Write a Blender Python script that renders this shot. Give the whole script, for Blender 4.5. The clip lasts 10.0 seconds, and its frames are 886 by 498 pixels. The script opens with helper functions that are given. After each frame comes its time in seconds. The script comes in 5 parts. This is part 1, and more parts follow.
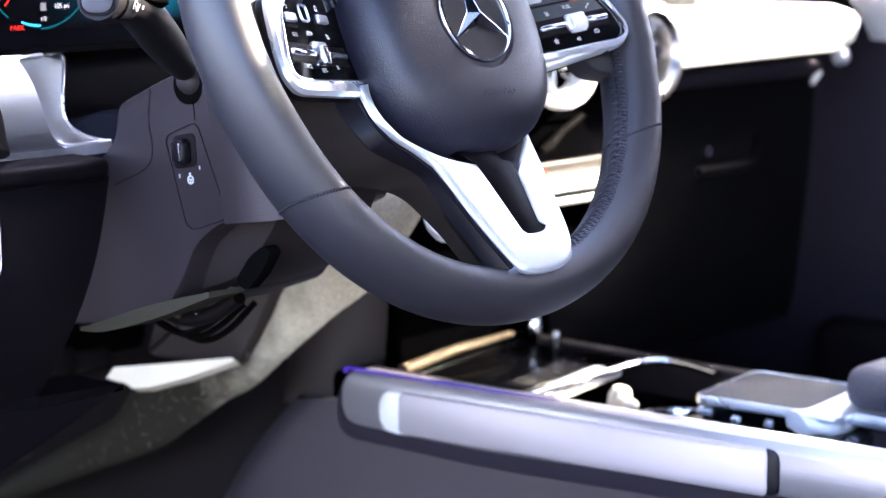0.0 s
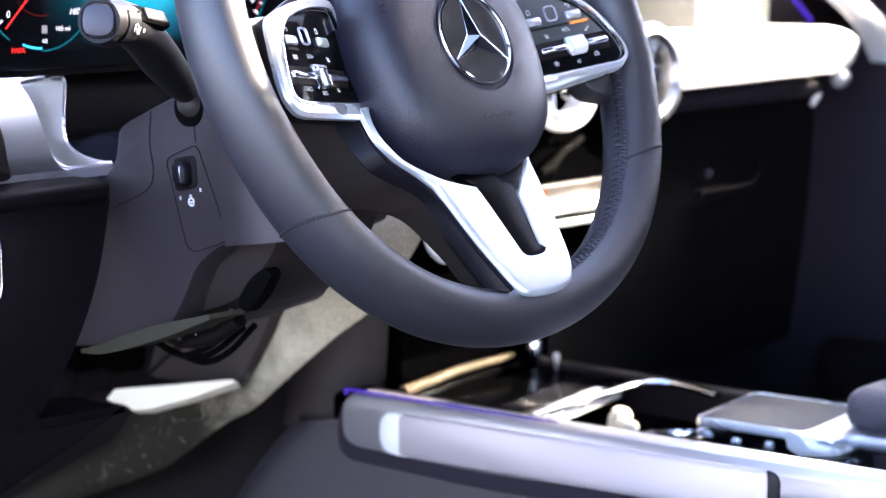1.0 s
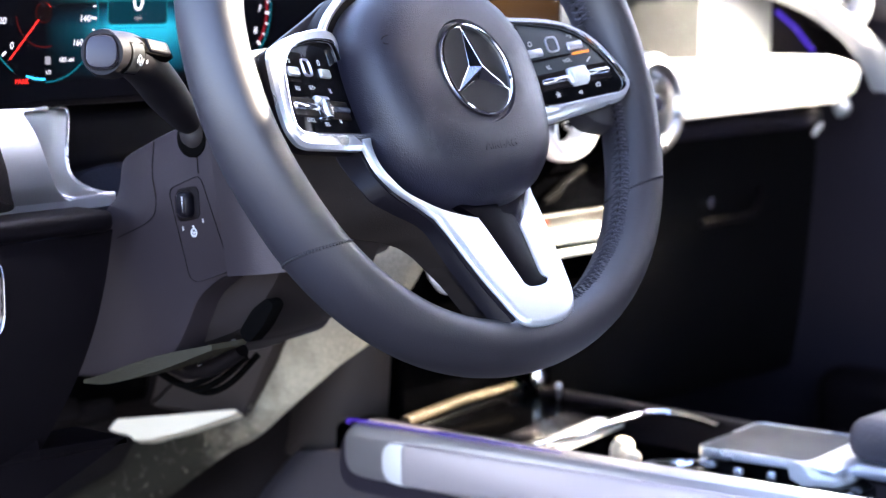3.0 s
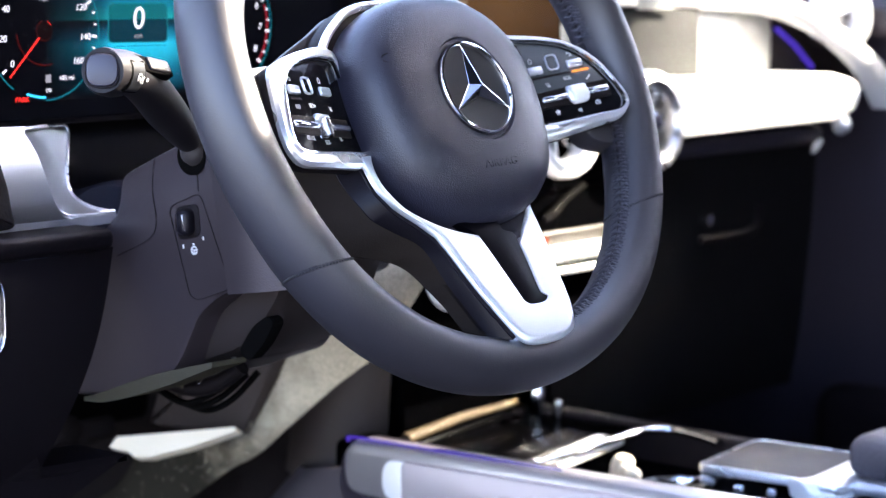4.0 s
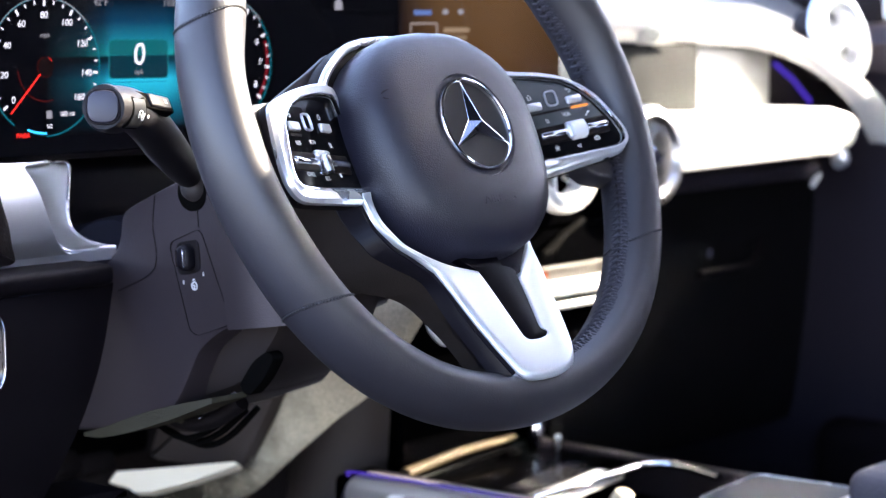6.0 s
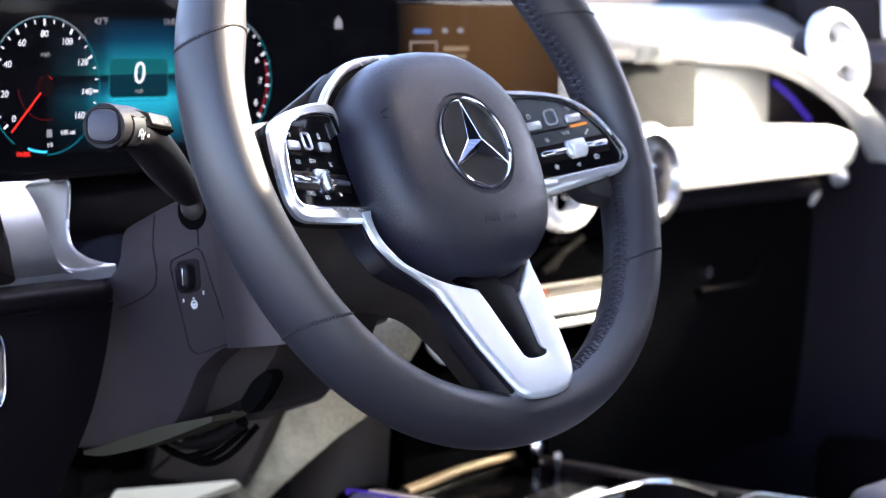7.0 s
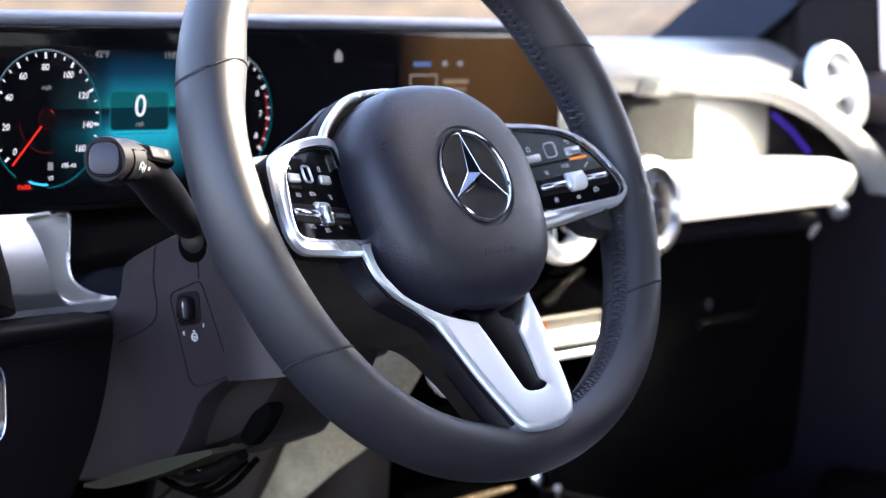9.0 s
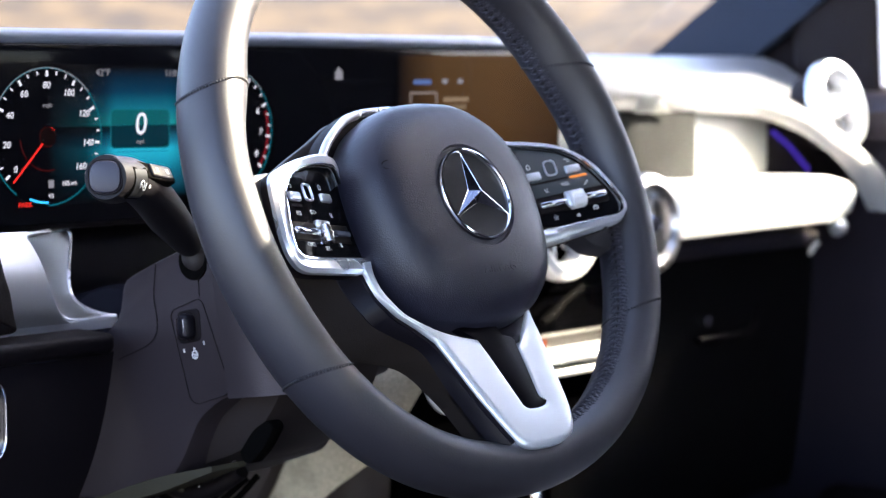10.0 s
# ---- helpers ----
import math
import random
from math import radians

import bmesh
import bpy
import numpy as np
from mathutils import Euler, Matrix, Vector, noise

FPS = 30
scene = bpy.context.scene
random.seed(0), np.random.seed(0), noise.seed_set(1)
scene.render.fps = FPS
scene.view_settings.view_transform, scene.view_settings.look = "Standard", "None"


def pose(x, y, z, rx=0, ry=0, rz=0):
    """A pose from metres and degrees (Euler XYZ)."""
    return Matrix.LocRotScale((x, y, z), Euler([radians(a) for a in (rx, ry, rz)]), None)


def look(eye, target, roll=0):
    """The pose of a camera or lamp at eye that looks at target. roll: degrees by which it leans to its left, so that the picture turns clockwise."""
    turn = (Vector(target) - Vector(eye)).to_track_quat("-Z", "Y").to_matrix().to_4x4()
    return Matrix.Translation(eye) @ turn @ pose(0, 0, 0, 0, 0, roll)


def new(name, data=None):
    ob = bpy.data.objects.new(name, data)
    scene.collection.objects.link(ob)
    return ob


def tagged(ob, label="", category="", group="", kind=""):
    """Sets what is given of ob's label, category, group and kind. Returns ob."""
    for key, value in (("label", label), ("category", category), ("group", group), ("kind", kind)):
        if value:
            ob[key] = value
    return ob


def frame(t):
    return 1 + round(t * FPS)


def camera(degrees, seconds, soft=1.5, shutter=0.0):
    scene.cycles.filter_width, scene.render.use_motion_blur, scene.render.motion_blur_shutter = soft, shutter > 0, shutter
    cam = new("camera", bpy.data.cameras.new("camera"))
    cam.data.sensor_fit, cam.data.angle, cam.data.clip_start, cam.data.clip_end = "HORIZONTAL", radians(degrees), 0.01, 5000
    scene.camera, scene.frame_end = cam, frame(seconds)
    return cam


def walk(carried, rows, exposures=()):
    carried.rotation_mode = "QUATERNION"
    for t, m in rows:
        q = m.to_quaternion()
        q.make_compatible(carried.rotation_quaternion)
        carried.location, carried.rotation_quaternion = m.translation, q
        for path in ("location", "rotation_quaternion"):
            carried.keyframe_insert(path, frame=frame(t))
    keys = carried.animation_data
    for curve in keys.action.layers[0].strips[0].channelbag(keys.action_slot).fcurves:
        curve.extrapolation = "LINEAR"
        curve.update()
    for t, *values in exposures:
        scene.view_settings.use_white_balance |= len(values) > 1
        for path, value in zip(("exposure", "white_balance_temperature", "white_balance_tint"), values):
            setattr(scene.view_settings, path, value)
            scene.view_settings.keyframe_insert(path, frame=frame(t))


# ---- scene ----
# ---- camera and path ----
cam = camera(23.93, 10.0, soft=1.25)
cam.data.dof.use_dof = True
cam.data.dof.focus_distance = 1.17
cam.data.dof.aperture_fstop = 9.0
PATH = [
    (0.0, -0.9133, -0.8038, 1.0605, 80.765, -0.062, -48.849),
    (0.5, -0.9135, -0.8041, 1.0612, 81.040, -0.055, -48.845),
    (1.0, -0.9144, -0.8048, 1.0617, 81.328, -0.056, -48.841),
    (1.5, -0.9149, -0.8053, 1.0620, 81.582, -0.035, -48.827),
    (2.0, -0.9152, -0.8055, 1.0624, 81.782, -0.040, -48.817),
    (2.5, -0.9153, -0.8062, 1.0629, 81.925, -0.052, -48.776),
    (4.0, -0.9164, -0.8070, 1.0642, 82.552, 0.008, -48.775),
    (4.5, -0.9170, -0.8071, 1.0647, 82.782, -0.013, -48.792),
    (5.0, -0.9171, -0.8073, 1.0650, 83.031, -0.028, -48.788),
    (5.5, -0.9178, -0.8080, 1.0658, 83.231, 0.010, -48.788),
    (7.0, -0.9197, -0.8093, 1.0676, 83.905, 0.015, -48.815),
    (7.5, -0.9202, -0.8097, 1.0680, 84.147, 0.042, -48.816),
    (8.0, -0.9206, -0.8104, 1.0680, 84.358, 0.018, -48.812),
    (8.5, -0.9210, -0.8106, 1.0681, 84.542, 0.011, -48.814),
    (9.0, -0.9214, -0.8108, 1.0686, 84.765, 0.034, -48.818),
    (9.5, -0.9222, -0.8116, 1.0693, 84.963, 0.023, -48.813),
    (10.0, -0.9230, -0.8120, 1.0700, 85.200, 0.000, -48.820),
]
walk(cam, [(t, pose(x, y, z, rx, ry, rz)) for t, x, y, z, rx, ry, rz in PATH], exposures=[(0.0, 4.07, 6250, 29), (2.5, 4.04, 6275, 27), (5.0, 3.79, 6300, 26), (7.0, 3.55, 6350, 25), (10.0, 3.27, 6400, 23)])

# ---- world, sun, exposure ----
SUN_TO = Vector((0.72, -0.42, 0.50)).normalized()
world = bpy.data.worlds.new("sky")
scene.world = world
world.use_nodes = True
wn = world.node_tree.nodes
sky = wn.new("ShaderNodeTexSky")
sky.sky_type = "NISHITA"
sky.sun_disc = False
sky.sun_elevation = math.asin(SUN_TO.z)
sky.sun_rotation = math.atan2(SUN_TO.x, SUN_TO.y)
wn["Background"].inputs["Strength"].default_value = 0.15
world.node_tree.links.new(sky.outputs[0], wn["Background"].inputs["Color"])
sun = new("sun", bpy.data.lights.new("sun", "SUN"))
sun.data.energy = 4.2
sun.data.angle = radians(0.5)
sun.data.color = (0.97, 0.92, 0.66)
sun.matrix_world = look(SUN_TO * 20, (0, 0, 0))


# ---- materials ----
def material(name, colour, rough=0.5, metal=0.0, grain=0.0, scale=400.0, wear=0.0, spec=0.5, coat=0.0, stretch=None, emit=0.0, tint=(1, 1, 1)):
    """A surface with fine relief (grain, at scale) and slow colour and gloss changes (wear)."""
    m = bpy.data.materials.new(name)
    m.use_nodes = True
    nt = m.node_tree
    nodes, links = nt.nodes, nt.links
    b = nodes["Principled BSDF"]
    b.inputs["Base Color"].default_value = (*colour, 1)
    b.inputs["Roughness"].default_value = rough
    b.inputs["Metallic"].default_value = metal
    b.inputs["Specular IOR Level"].default_value = spec
    b.inputs["Specular Tint"].default_value = (*tint, 1)
    b.inputs["Coat Weight"].default_value = coat
    b.inputs["Coat Roughness"].default_value = 0.05
    if emit:
        b.inputs["Emission Color"].default_value = (*colour, 1)
        b.inputs["Emission Strength"].default_value = emit
    if grain or wear:
        tc = nodes.new("ShaderNodeTexCoord")
        mp = nodes.new("ShaderNodeMapping")
        links.new(tc.outputs["Object"], mp.inputs["Vector"])
        if stretch:
            mp.inputs["Scale"].default_value = stretch
    if grain:
        vor = nodes.new("ShaderNodeTexVoronoi")
        vor.inputs["Scale"].default_value = scale
        noi = nodes.new("ShaderNodeTexNoise")
        noi.inputs["Scale"].default_value = scale * 0.6
        noi.inputs["Detail"].default_value = 3
        mix = nodes.new("ShaderNodeMath")
        mix.operation = "ADD"
        links.new(mp.outputs[0], vor.inputs["Vector"])
        links.new(mp.outputs[0], noi.inputs["Vector"])
        links.new(vor.outputs["Distance"], mix.inputs[0])
        links.new(noi.outputs[0], mix.inputs[1])
        bump = nodes.new("ShaderNodeBump")
        bump.inputs["Strength"].default_value = grain
        bump.inputs["Distance"].default_value = 0.6 / scale
        links.new(mix.outputs[0], bump.inputs["Height"])
        links.new(bump.outputs[0], b.inputs["Normal"])
    if wear:
        w = nodes.new("ShaderNodeTexNoise")
        w.inputs["Scale"].default_value = 14
        w.inputs["Detail"].default_value = 5
        links.new(mp.outputs[0], w.inputs["Vector"])
        rr = nodes.new("ShaderNodeMapRange")
        rr.inputs["To Min"].default_value = max(rough - wear, 0.02)
        rr.inputs["To Max"].default_value = min(rough + wear, 1)
        links.new(w.outputs[0], rr.inputs["Value"])
        links.new(rr.outputs[0], b.inputs["Roughness"])
        hs = nodes.new("ShaderNodeMapRange")
        hs.inputs["To Min"].default_value = 1 - wear
        hs.inputs["To Max"].default_value = 1 + wear
        links.new(w.outputs[0], hs.inputs["Value"])
        mul = nodes.new("ShaderNodeVectorMath")
        mul.operation = "MULTIPLY"
        mul.inputs[0].default_value = colour
        links.new(hs.outputs[0], mul.inputs[1])
        links.new(mul.outputs[0], b.inputs["Base Color"])
    return m


def lit(name, colour, strength):
    """A part of a screen that gives off light."""
    m = bpy.data.materials.new(name)
    m.use_nodes = True
    nt = m.node_tree
    b = nt.nodes["Principled BSDF"]
    b.inputs["Base Color"].default_value = (0.003, 0.003, 0.003, 1)
    b.inputs["Roughness"].default_value = 0.1
    b.inputs["Specular IOR Level"].default_value = 0.06
    b.inputs["Emission Color"].default_value = (*colour, 1)
    b.inputs["Emission Strength"].default_value = strength
    return m


LEATHER = material("wheel_leather", (0.0160, 0.0144, 0.0192), 0.47, grain=0.08, scale=1100, wear=0.05, spec=0.65)
COVER = material("airbag_cover", (0.0108, 0.0106, 0.0198), 0.41, grain=0.30, scale=1300, wear=0.06, spec=0.48)
PLASTIC = material("dark_plastic", (0.0170, 0.0128, 0.0150), 0.52, grain=0.14, scale=1100, wear=0.10, spec=0.38, tint=(1.0, 0.88, 0.93))
SOFT = material("dash_skin", (0.0042, 0.0038, 0.0046), 0.62, grain=0.3, scale=500, wear=0.08, spec=0.08)
ROLLSKIN = material("instrument_roll", (0.0026, 0.0022, 0.0036), 0.5, grain=0.1, scale=1200, wear=0.06, spec=0.16)
DEEP = material("deep_black_plastic", (0.0048, 0.0038, 0.0044), 0.65, grain=0.15, scale=600, wear=0.1, spec=0.15, tint=(1.0, 0.88, 0.93))
SILVER = material("silver_trim", (0.73, 0.75, 0.80), 0.28, metal=0.82, grain=0.03, scale=1500, wear=0.04)
RAIL = material("rail_aluminium", (0.40, 0.375, 0.385), 0.30, metal=0.75, grain=0.04, scale=900, wear=0.05, stretch=(1, 0.04, 1))
SPOKE = material("spoke_silver", (0.80, 0.85, 0.90), 0.36, metal=0.78, grain=0.02, scale=1500)
FELT = material("felt", (0.042, 0.038, 0.027), 0.95, grain=0.6, scale=1100, wear=0.2, spec=0.05)
TRIMBROWN = material("brown_trim", (0.034, 0.026, 0.024), 0.6, grain=0.1, scale=900, wear=0.1, spec=0.2)
CREAM = material("cream_plastic", (0.70, 0.62, 0.47), 0.4, wear=0.08)
BRUSHED = material("brushed_aluminium", (0.72, 0.76, 0.82), 0.34, metal=0.97, grain=0.05, scale=900, wear=0.04, stretch=(0.04, 1, 1))
PALE = material("pale_silver_trim", (0.74, 0.74, 0.75), 0.35, metal=0.3, grain=0.02, scale=1200, wear=0.04)
# chrome whose dark reflection of the cabin is put into the colour
CHROME_DIMMED = material("chrome_dimmed", (0.22, 0.22, 0.25), 0.12, metal=1.0, wear=0.02)
CHROME = material("chrome", (0.85, 0.85, 0.87), 0.07, metal=1.0, wear=0.02)
GLOSS = material("gloss_black", (0.004, 0.004, 0.005), 0.10, coat=0.3, wear=0.03)
RUBBER = material("rubber", (0.008, 0.008, 0.008), 0.75, grain=0.2, scale=500, wear=0.1)
THREAD = material("thread", (0.008, 0.008, 0.011), 0.7, grain=0.2, scale=3000)
LACE = material("lacing_thread", (0.028, 0.026, 0.036), 0.42, grain=0.2, scale=3000)
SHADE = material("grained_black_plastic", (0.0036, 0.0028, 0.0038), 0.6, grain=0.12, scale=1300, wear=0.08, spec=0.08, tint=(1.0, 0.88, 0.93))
BACKING = material("wheel_backing", (0.0145, 0.0110, 0.0092), 0.65, grain=0.10, scale=1100, wear=0.08, spec=0.1, tint=(1.0, 0.88, 0.93))
CARPET = material("carpet", (0.29, 0.262, 0.185), 0.95, grain=1.0, scale=1100, wear=0.25, spec=0.1)


def toned(m, plain_tone, shade_tone):
    """Carpet with shade painted in, darker towards the pedals, in ragged patches."""
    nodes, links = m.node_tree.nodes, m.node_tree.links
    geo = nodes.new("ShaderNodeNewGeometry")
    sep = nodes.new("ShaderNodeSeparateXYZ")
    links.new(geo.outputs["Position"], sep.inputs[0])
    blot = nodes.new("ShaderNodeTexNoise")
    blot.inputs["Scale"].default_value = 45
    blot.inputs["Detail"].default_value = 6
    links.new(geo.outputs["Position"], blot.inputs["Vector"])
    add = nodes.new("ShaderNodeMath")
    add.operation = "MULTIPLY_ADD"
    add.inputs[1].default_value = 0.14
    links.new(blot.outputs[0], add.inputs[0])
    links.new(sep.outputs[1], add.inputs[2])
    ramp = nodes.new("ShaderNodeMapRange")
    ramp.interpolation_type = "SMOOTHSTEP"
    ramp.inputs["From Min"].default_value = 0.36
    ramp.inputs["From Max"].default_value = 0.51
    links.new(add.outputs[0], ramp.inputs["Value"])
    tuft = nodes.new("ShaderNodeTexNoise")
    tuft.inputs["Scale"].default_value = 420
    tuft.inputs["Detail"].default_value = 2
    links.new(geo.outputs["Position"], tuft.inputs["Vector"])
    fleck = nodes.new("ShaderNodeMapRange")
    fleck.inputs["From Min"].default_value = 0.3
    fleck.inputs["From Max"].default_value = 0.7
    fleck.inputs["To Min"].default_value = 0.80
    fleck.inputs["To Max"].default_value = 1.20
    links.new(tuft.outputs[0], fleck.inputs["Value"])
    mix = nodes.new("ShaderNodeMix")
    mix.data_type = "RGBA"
    mix.inputs[6].default_value = (*plain_tone, 1)
    mix.inputs[7].default_value = (*shade_tone, 1)
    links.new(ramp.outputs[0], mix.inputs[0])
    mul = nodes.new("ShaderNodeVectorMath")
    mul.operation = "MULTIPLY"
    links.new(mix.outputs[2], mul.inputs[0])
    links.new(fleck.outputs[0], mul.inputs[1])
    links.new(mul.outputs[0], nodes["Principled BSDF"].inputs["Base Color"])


# footwell shade is put into the carpet's colour
toned(CARPET, (0.48, 0.42, 0.31), (0.022, 0.019, 0.0135))
CARPET_DARK = material("dark_carpet", (0.0085, 0.0063, 0.0066), 0.95, grain=1.0, scale=1100, wear=0.25, spec=0.1)
HEADLINER = material("headliner", (0.03, 0.03, 0.032), 0.95, grain=0.3, scale=900, wear=0.1, spec=0.1)
CONSOLE = material("console_plastic", (0.0185, 0.0155, 0.0190), 0.55, grain=0.15, scale=1200, wear=0.08, tint=(1.0, 0.88, 0.93))
MATTE = material("matte_black", (0.0055, 0.0062, 0.0085), 0.45, wear=0.05, grain=0.03, scale=1500, spec=0.28)
CLOTH = material("dark_felt", (0.006, 0.0052, 0.005), 0.95, grain=0.5, scale=900, wear=0.2, spec=0.03)
FABRIC = material("seat_leather", (0.034, 0.030, 0.040), 0.6, grain=0.3, scale=400, wear=0.1)
DASHTRIM = material("metal_weave_trim", (0.17, 0.175, 0.17), 0.42, metal=0.3, grain=0.08, scale=700, wear=0.05, stretch=(0.05, 1, 1))
CAP = material("dash_cap_top", (0.12, 0.125, 0.14), 0.5, grain=0.15, scale=900, wear=0.08)
NICHE = material("niche_panel", (0.016, 0.0165, 0.016), 0.8, grain=0.1, scale=900, wear=0.06, spec=0.04)
# blacker than lacquer: shade over the console is put into this colour
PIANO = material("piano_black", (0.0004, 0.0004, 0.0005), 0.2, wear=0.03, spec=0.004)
INSERTBLACK = material("spoke_insert_black", (0.0012, 0.0010, 0.0020), 0.40, grain=0.03, scale=1800, wear=0.04, spec=0.035)
# near-zero colour that makes sunlit parts as dark as in shade
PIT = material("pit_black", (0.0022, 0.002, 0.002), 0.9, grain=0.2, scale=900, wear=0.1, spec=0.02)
STALK = material("stalk_plastic", (0.0085, 0.0075, 0.0095), 0.5, grain=0.04, scale=1500, wear=0.05, spec=0.16)
STALKCAP = material("stalk_cap", (0.026, 0.024, 0.036), 0.42, grain=0.04, scale=1500, wear=0.05, spec=0.4)
DOORSKIN = material("door_skin", (0.0155, 0.0130, 0.0200), 0.55, grain=0.1, scale=1200, wear=0.06, spec=0.2, tint=(1.0, 0.9, 0.95))
SCOOP = material("scoop_aluminium", (0.30, 0.335, 0.38), 0.30, metal=1.0, grain=0.02, scale=900, wear=0.03)
COWL = material("lower_cowl", (0.016, 0.0122, 0.0118), 0.55, grain=0.08, scale=1200, wear=0.08, spec=0.25, tint=(1.0, 0.86, 0.84))
PILLAR = material("pillar_trim", (0.017, 0.023, 0.038), 0.7, grain=0.15, scale=900, wear=0.08, spec=0.08)
GAITER = material("gaiter", (0.012, 0.013, 0.024), 0.8, grain=0.2, scale=700, wear=0.1, spec=0.2)
PRINT_DIM = material("grey_print", (0.16, 0.16, 0.165), 0.6)
HOOD = material("hood_edge", (0.19, 0.215, 0.28), 0.42, metal=0.5, grain=0.02, scale=900, wear=0.04)
ROLL = material("dash_cap", (0.22, 0.215, 0.22), 0.5, grain=0.25, scale=600, wear=0.08)
VENT = material("vent_metal", (0.5, 0.5, 0.52), 0.28, metal=1.0, grain=0.03, scale=900, wear=0.05)
GRIP = material("grip_inset", (0.37, 0.33, 0.345), 0.42, metal=0.45, grain=0.03, scale=900, wear=0.04)
SHELF = material("shelf_aluminium", (0.66, 0.66, 0.67), 0.36, metal=0.4, grain=0.04, scale=900, wear=0.04, stretch=(0.05, 1, 1))
FACE_SATIN = material("switch_satin", (0.030, 0.038, 0.044), 0.42, grain=0.04, scale=1500, wear=0.05, spec=0.5)
FACE_GLOSS = material("switch_gloss", (0.004, 0.004, 0.005), 0.10, wear=0.03, spec=0.014)
SATIN = material("satin_black", (0.0065, 0.0056, 0.0082), 0.36, grain=0.05, scale=900, wear=0.05, spec=0.15)
PAINT = material("car_paint", (0.05, 0.05, 0.06), 0.25, metal=0.3, coat=0.6, wear=0.03)
CLIP_SUNLIT = material("clip_sunlit_white", (0.85, 0.85, 0.84), 0.35, wear=0.03)
PRINT = material("white_print", (0.60, 0.60, 0.60), 0.5)
SCREEN = material("screen_glass", (0.003, 0.003, 0.004), 0.07, wear=0.02, spec=0.08)
AMBIENT = lit("ambient_light", (0.12, 0.06, 0.8), 0.045)


# ---- mesh helpers ----
def empty(name, label="", category="", group="", kind="", at=(0, 0, 0)):
    ob = new(name)
    ob.empty_display_size = 0.02
    ob.location = at
    return tagged(ob, label, category, group, kind)


def part(name, bm, mat, parent=None, label="", smooth=True, angle=40):
    """Links a bmesh as one object, under parent where one is given."""
    bmesh.ops.remove_doubles(bm, verts=bm.verts, dist=1e-6)
    bmesh.ops.recalc_face_normals(bm, faces=bm.faces)
    me = bpy.data.meshes.new(name)
    bm.to_mesh(me)
    bm.free()
    me.materials.append(mat)
    if smooth:
        me.shade_smooth()
        me.set_sharp_from_angle(angle=radians(angle))
    ob = new(name, me)
    if parent:
        ob.parent = parent
        ob.matrix_parent_inverse = parent.matrix_basis.inverted()
    return tagged(ob, label)


def rounded(pts, r=0.004, seg=5):
    """A closed outline with its corners rounded."""
    out, n = [], len(pts)
    for i in range(n):
        p, a, b = Vector(pts[i]), Vector(pts[i - 1]), Vector(pts[(i + 1) % n])
        da, db = a - p, b - p
        k = min(r, da.length * 0.48, db.length * 0.48)
        s, e = p + da.normalized() * k, p + db.normalized() * k
        for j in range(seg + 1):
            u = j / seg
            out.append(s * (1 - u) ** 2 + p * 2 * u * (1 - u) + e * u ** 2)
    return out


def smooth_line(pts, n=6):
    """Points on a soft curve through pts."""
    P = [Vector(p) for p in pts]
    P = [2 * P[0] - P[1]] + P + [2 * P[-1] - P[-2]]
    out = []
    for i in range(1, len(P) - 2):
        for j in range(n):
            t = j / n
            out.append(0.5 * (2 * P[i] + (P[i + 1] - P[i - 1]) * t + (2 * P[i - 1] - 5 * P[i] + 4 * P[i + 1] - P[i + 2]) * t * t
                              + (3 * P[i] - P[i - 1] - 3 * P[i + 1] + P[i + 2]) * t ** 3))
    return out + [P[-2]]


def loft(bm, rings, caps=True, closed=False):
    """A skin over rings of equal count; closed joins the last ring to the first."""
    vs = [[bm.verts.new(p) for p in r] for r in rings]
    pairs = list(zip(vs, vs[1:])) + ([(vs[-1], vs[0])] if closed else [])
    for a, b in pairs:
        for i in range(len(a)):
            j = (i + 1) % len(a)
            bm.faces.new((a[i], a[j], b[j], b[i]))
    if caps and not closed:
        bm.faces.new(vs[0][::-1])
        bm.faces.new(vs[-1])
    return bm


def plate(outline, lo, hi, edge=0.001, m=Matrix.Identity(4), bend=None):
    """An outline raised from lo to hi, with a soft upper edge; m places it, bend shifts its points first."""
    bm = bmesh.new()
    c = sum((Vector(p) for p in outline), Vector((0, 0))) / len(outline)
    n = len(outline)

    def inset(k):
        res = []
        for i in range(n):
            a, b = Vector(outline[i - 1]), Vector(outline[(i + 1) % n])
            d = (b - a).normalized() if (b - a).length > 1e-9 else Vector((1, 0))
            res.append(Vector(outline[i]) + sgn * k * Vector((-d.y, d.x)))
        return res
    area = sum(outline[i - 1][0] * outline[i][1] - outline[i][0] * outline[i - 1][1] for i in range(n))
    sgn = 1 if area > 0 else -1
    rings = []
    for k, z in ((0, lo), (0, hi - edge), (0.3 * edge, hi - 0.3 * edge), (edge, hi)):
        ring = []
        for p in inset(k):
            q = Vector((p[0], p[1], z))
            ring.append(m @ (bend(q) if bend else q))
        rings.append(ring)
    return loft(bm, rings)


def frame_plate(outer, inner, lo, hi, edge=0.001, m=Matrix.Identity(4), bend=None):
    """A raised frame between two outlines of equal count."""
    bm = bmesh.new()
    rings = []
    for src, k, z in ((outer, 0, lo), (outer, 0, hi - edge), (outer, 0.25, hi), (inner, 0.25, hi), (inner, 0, hi - edge), (inner, 0, lo)):
        other = inner if src is outer else outer
        ring = []
        for p, q in zip(src, other):
            w = Vector(p).lerp(Vector(q), k)
            v = Vector((w[0], w[1], z))
            ring.append(m @ (bend(v) if bend else v))
        rings.append(ring)
    return loft(bm, rings, closed=True)


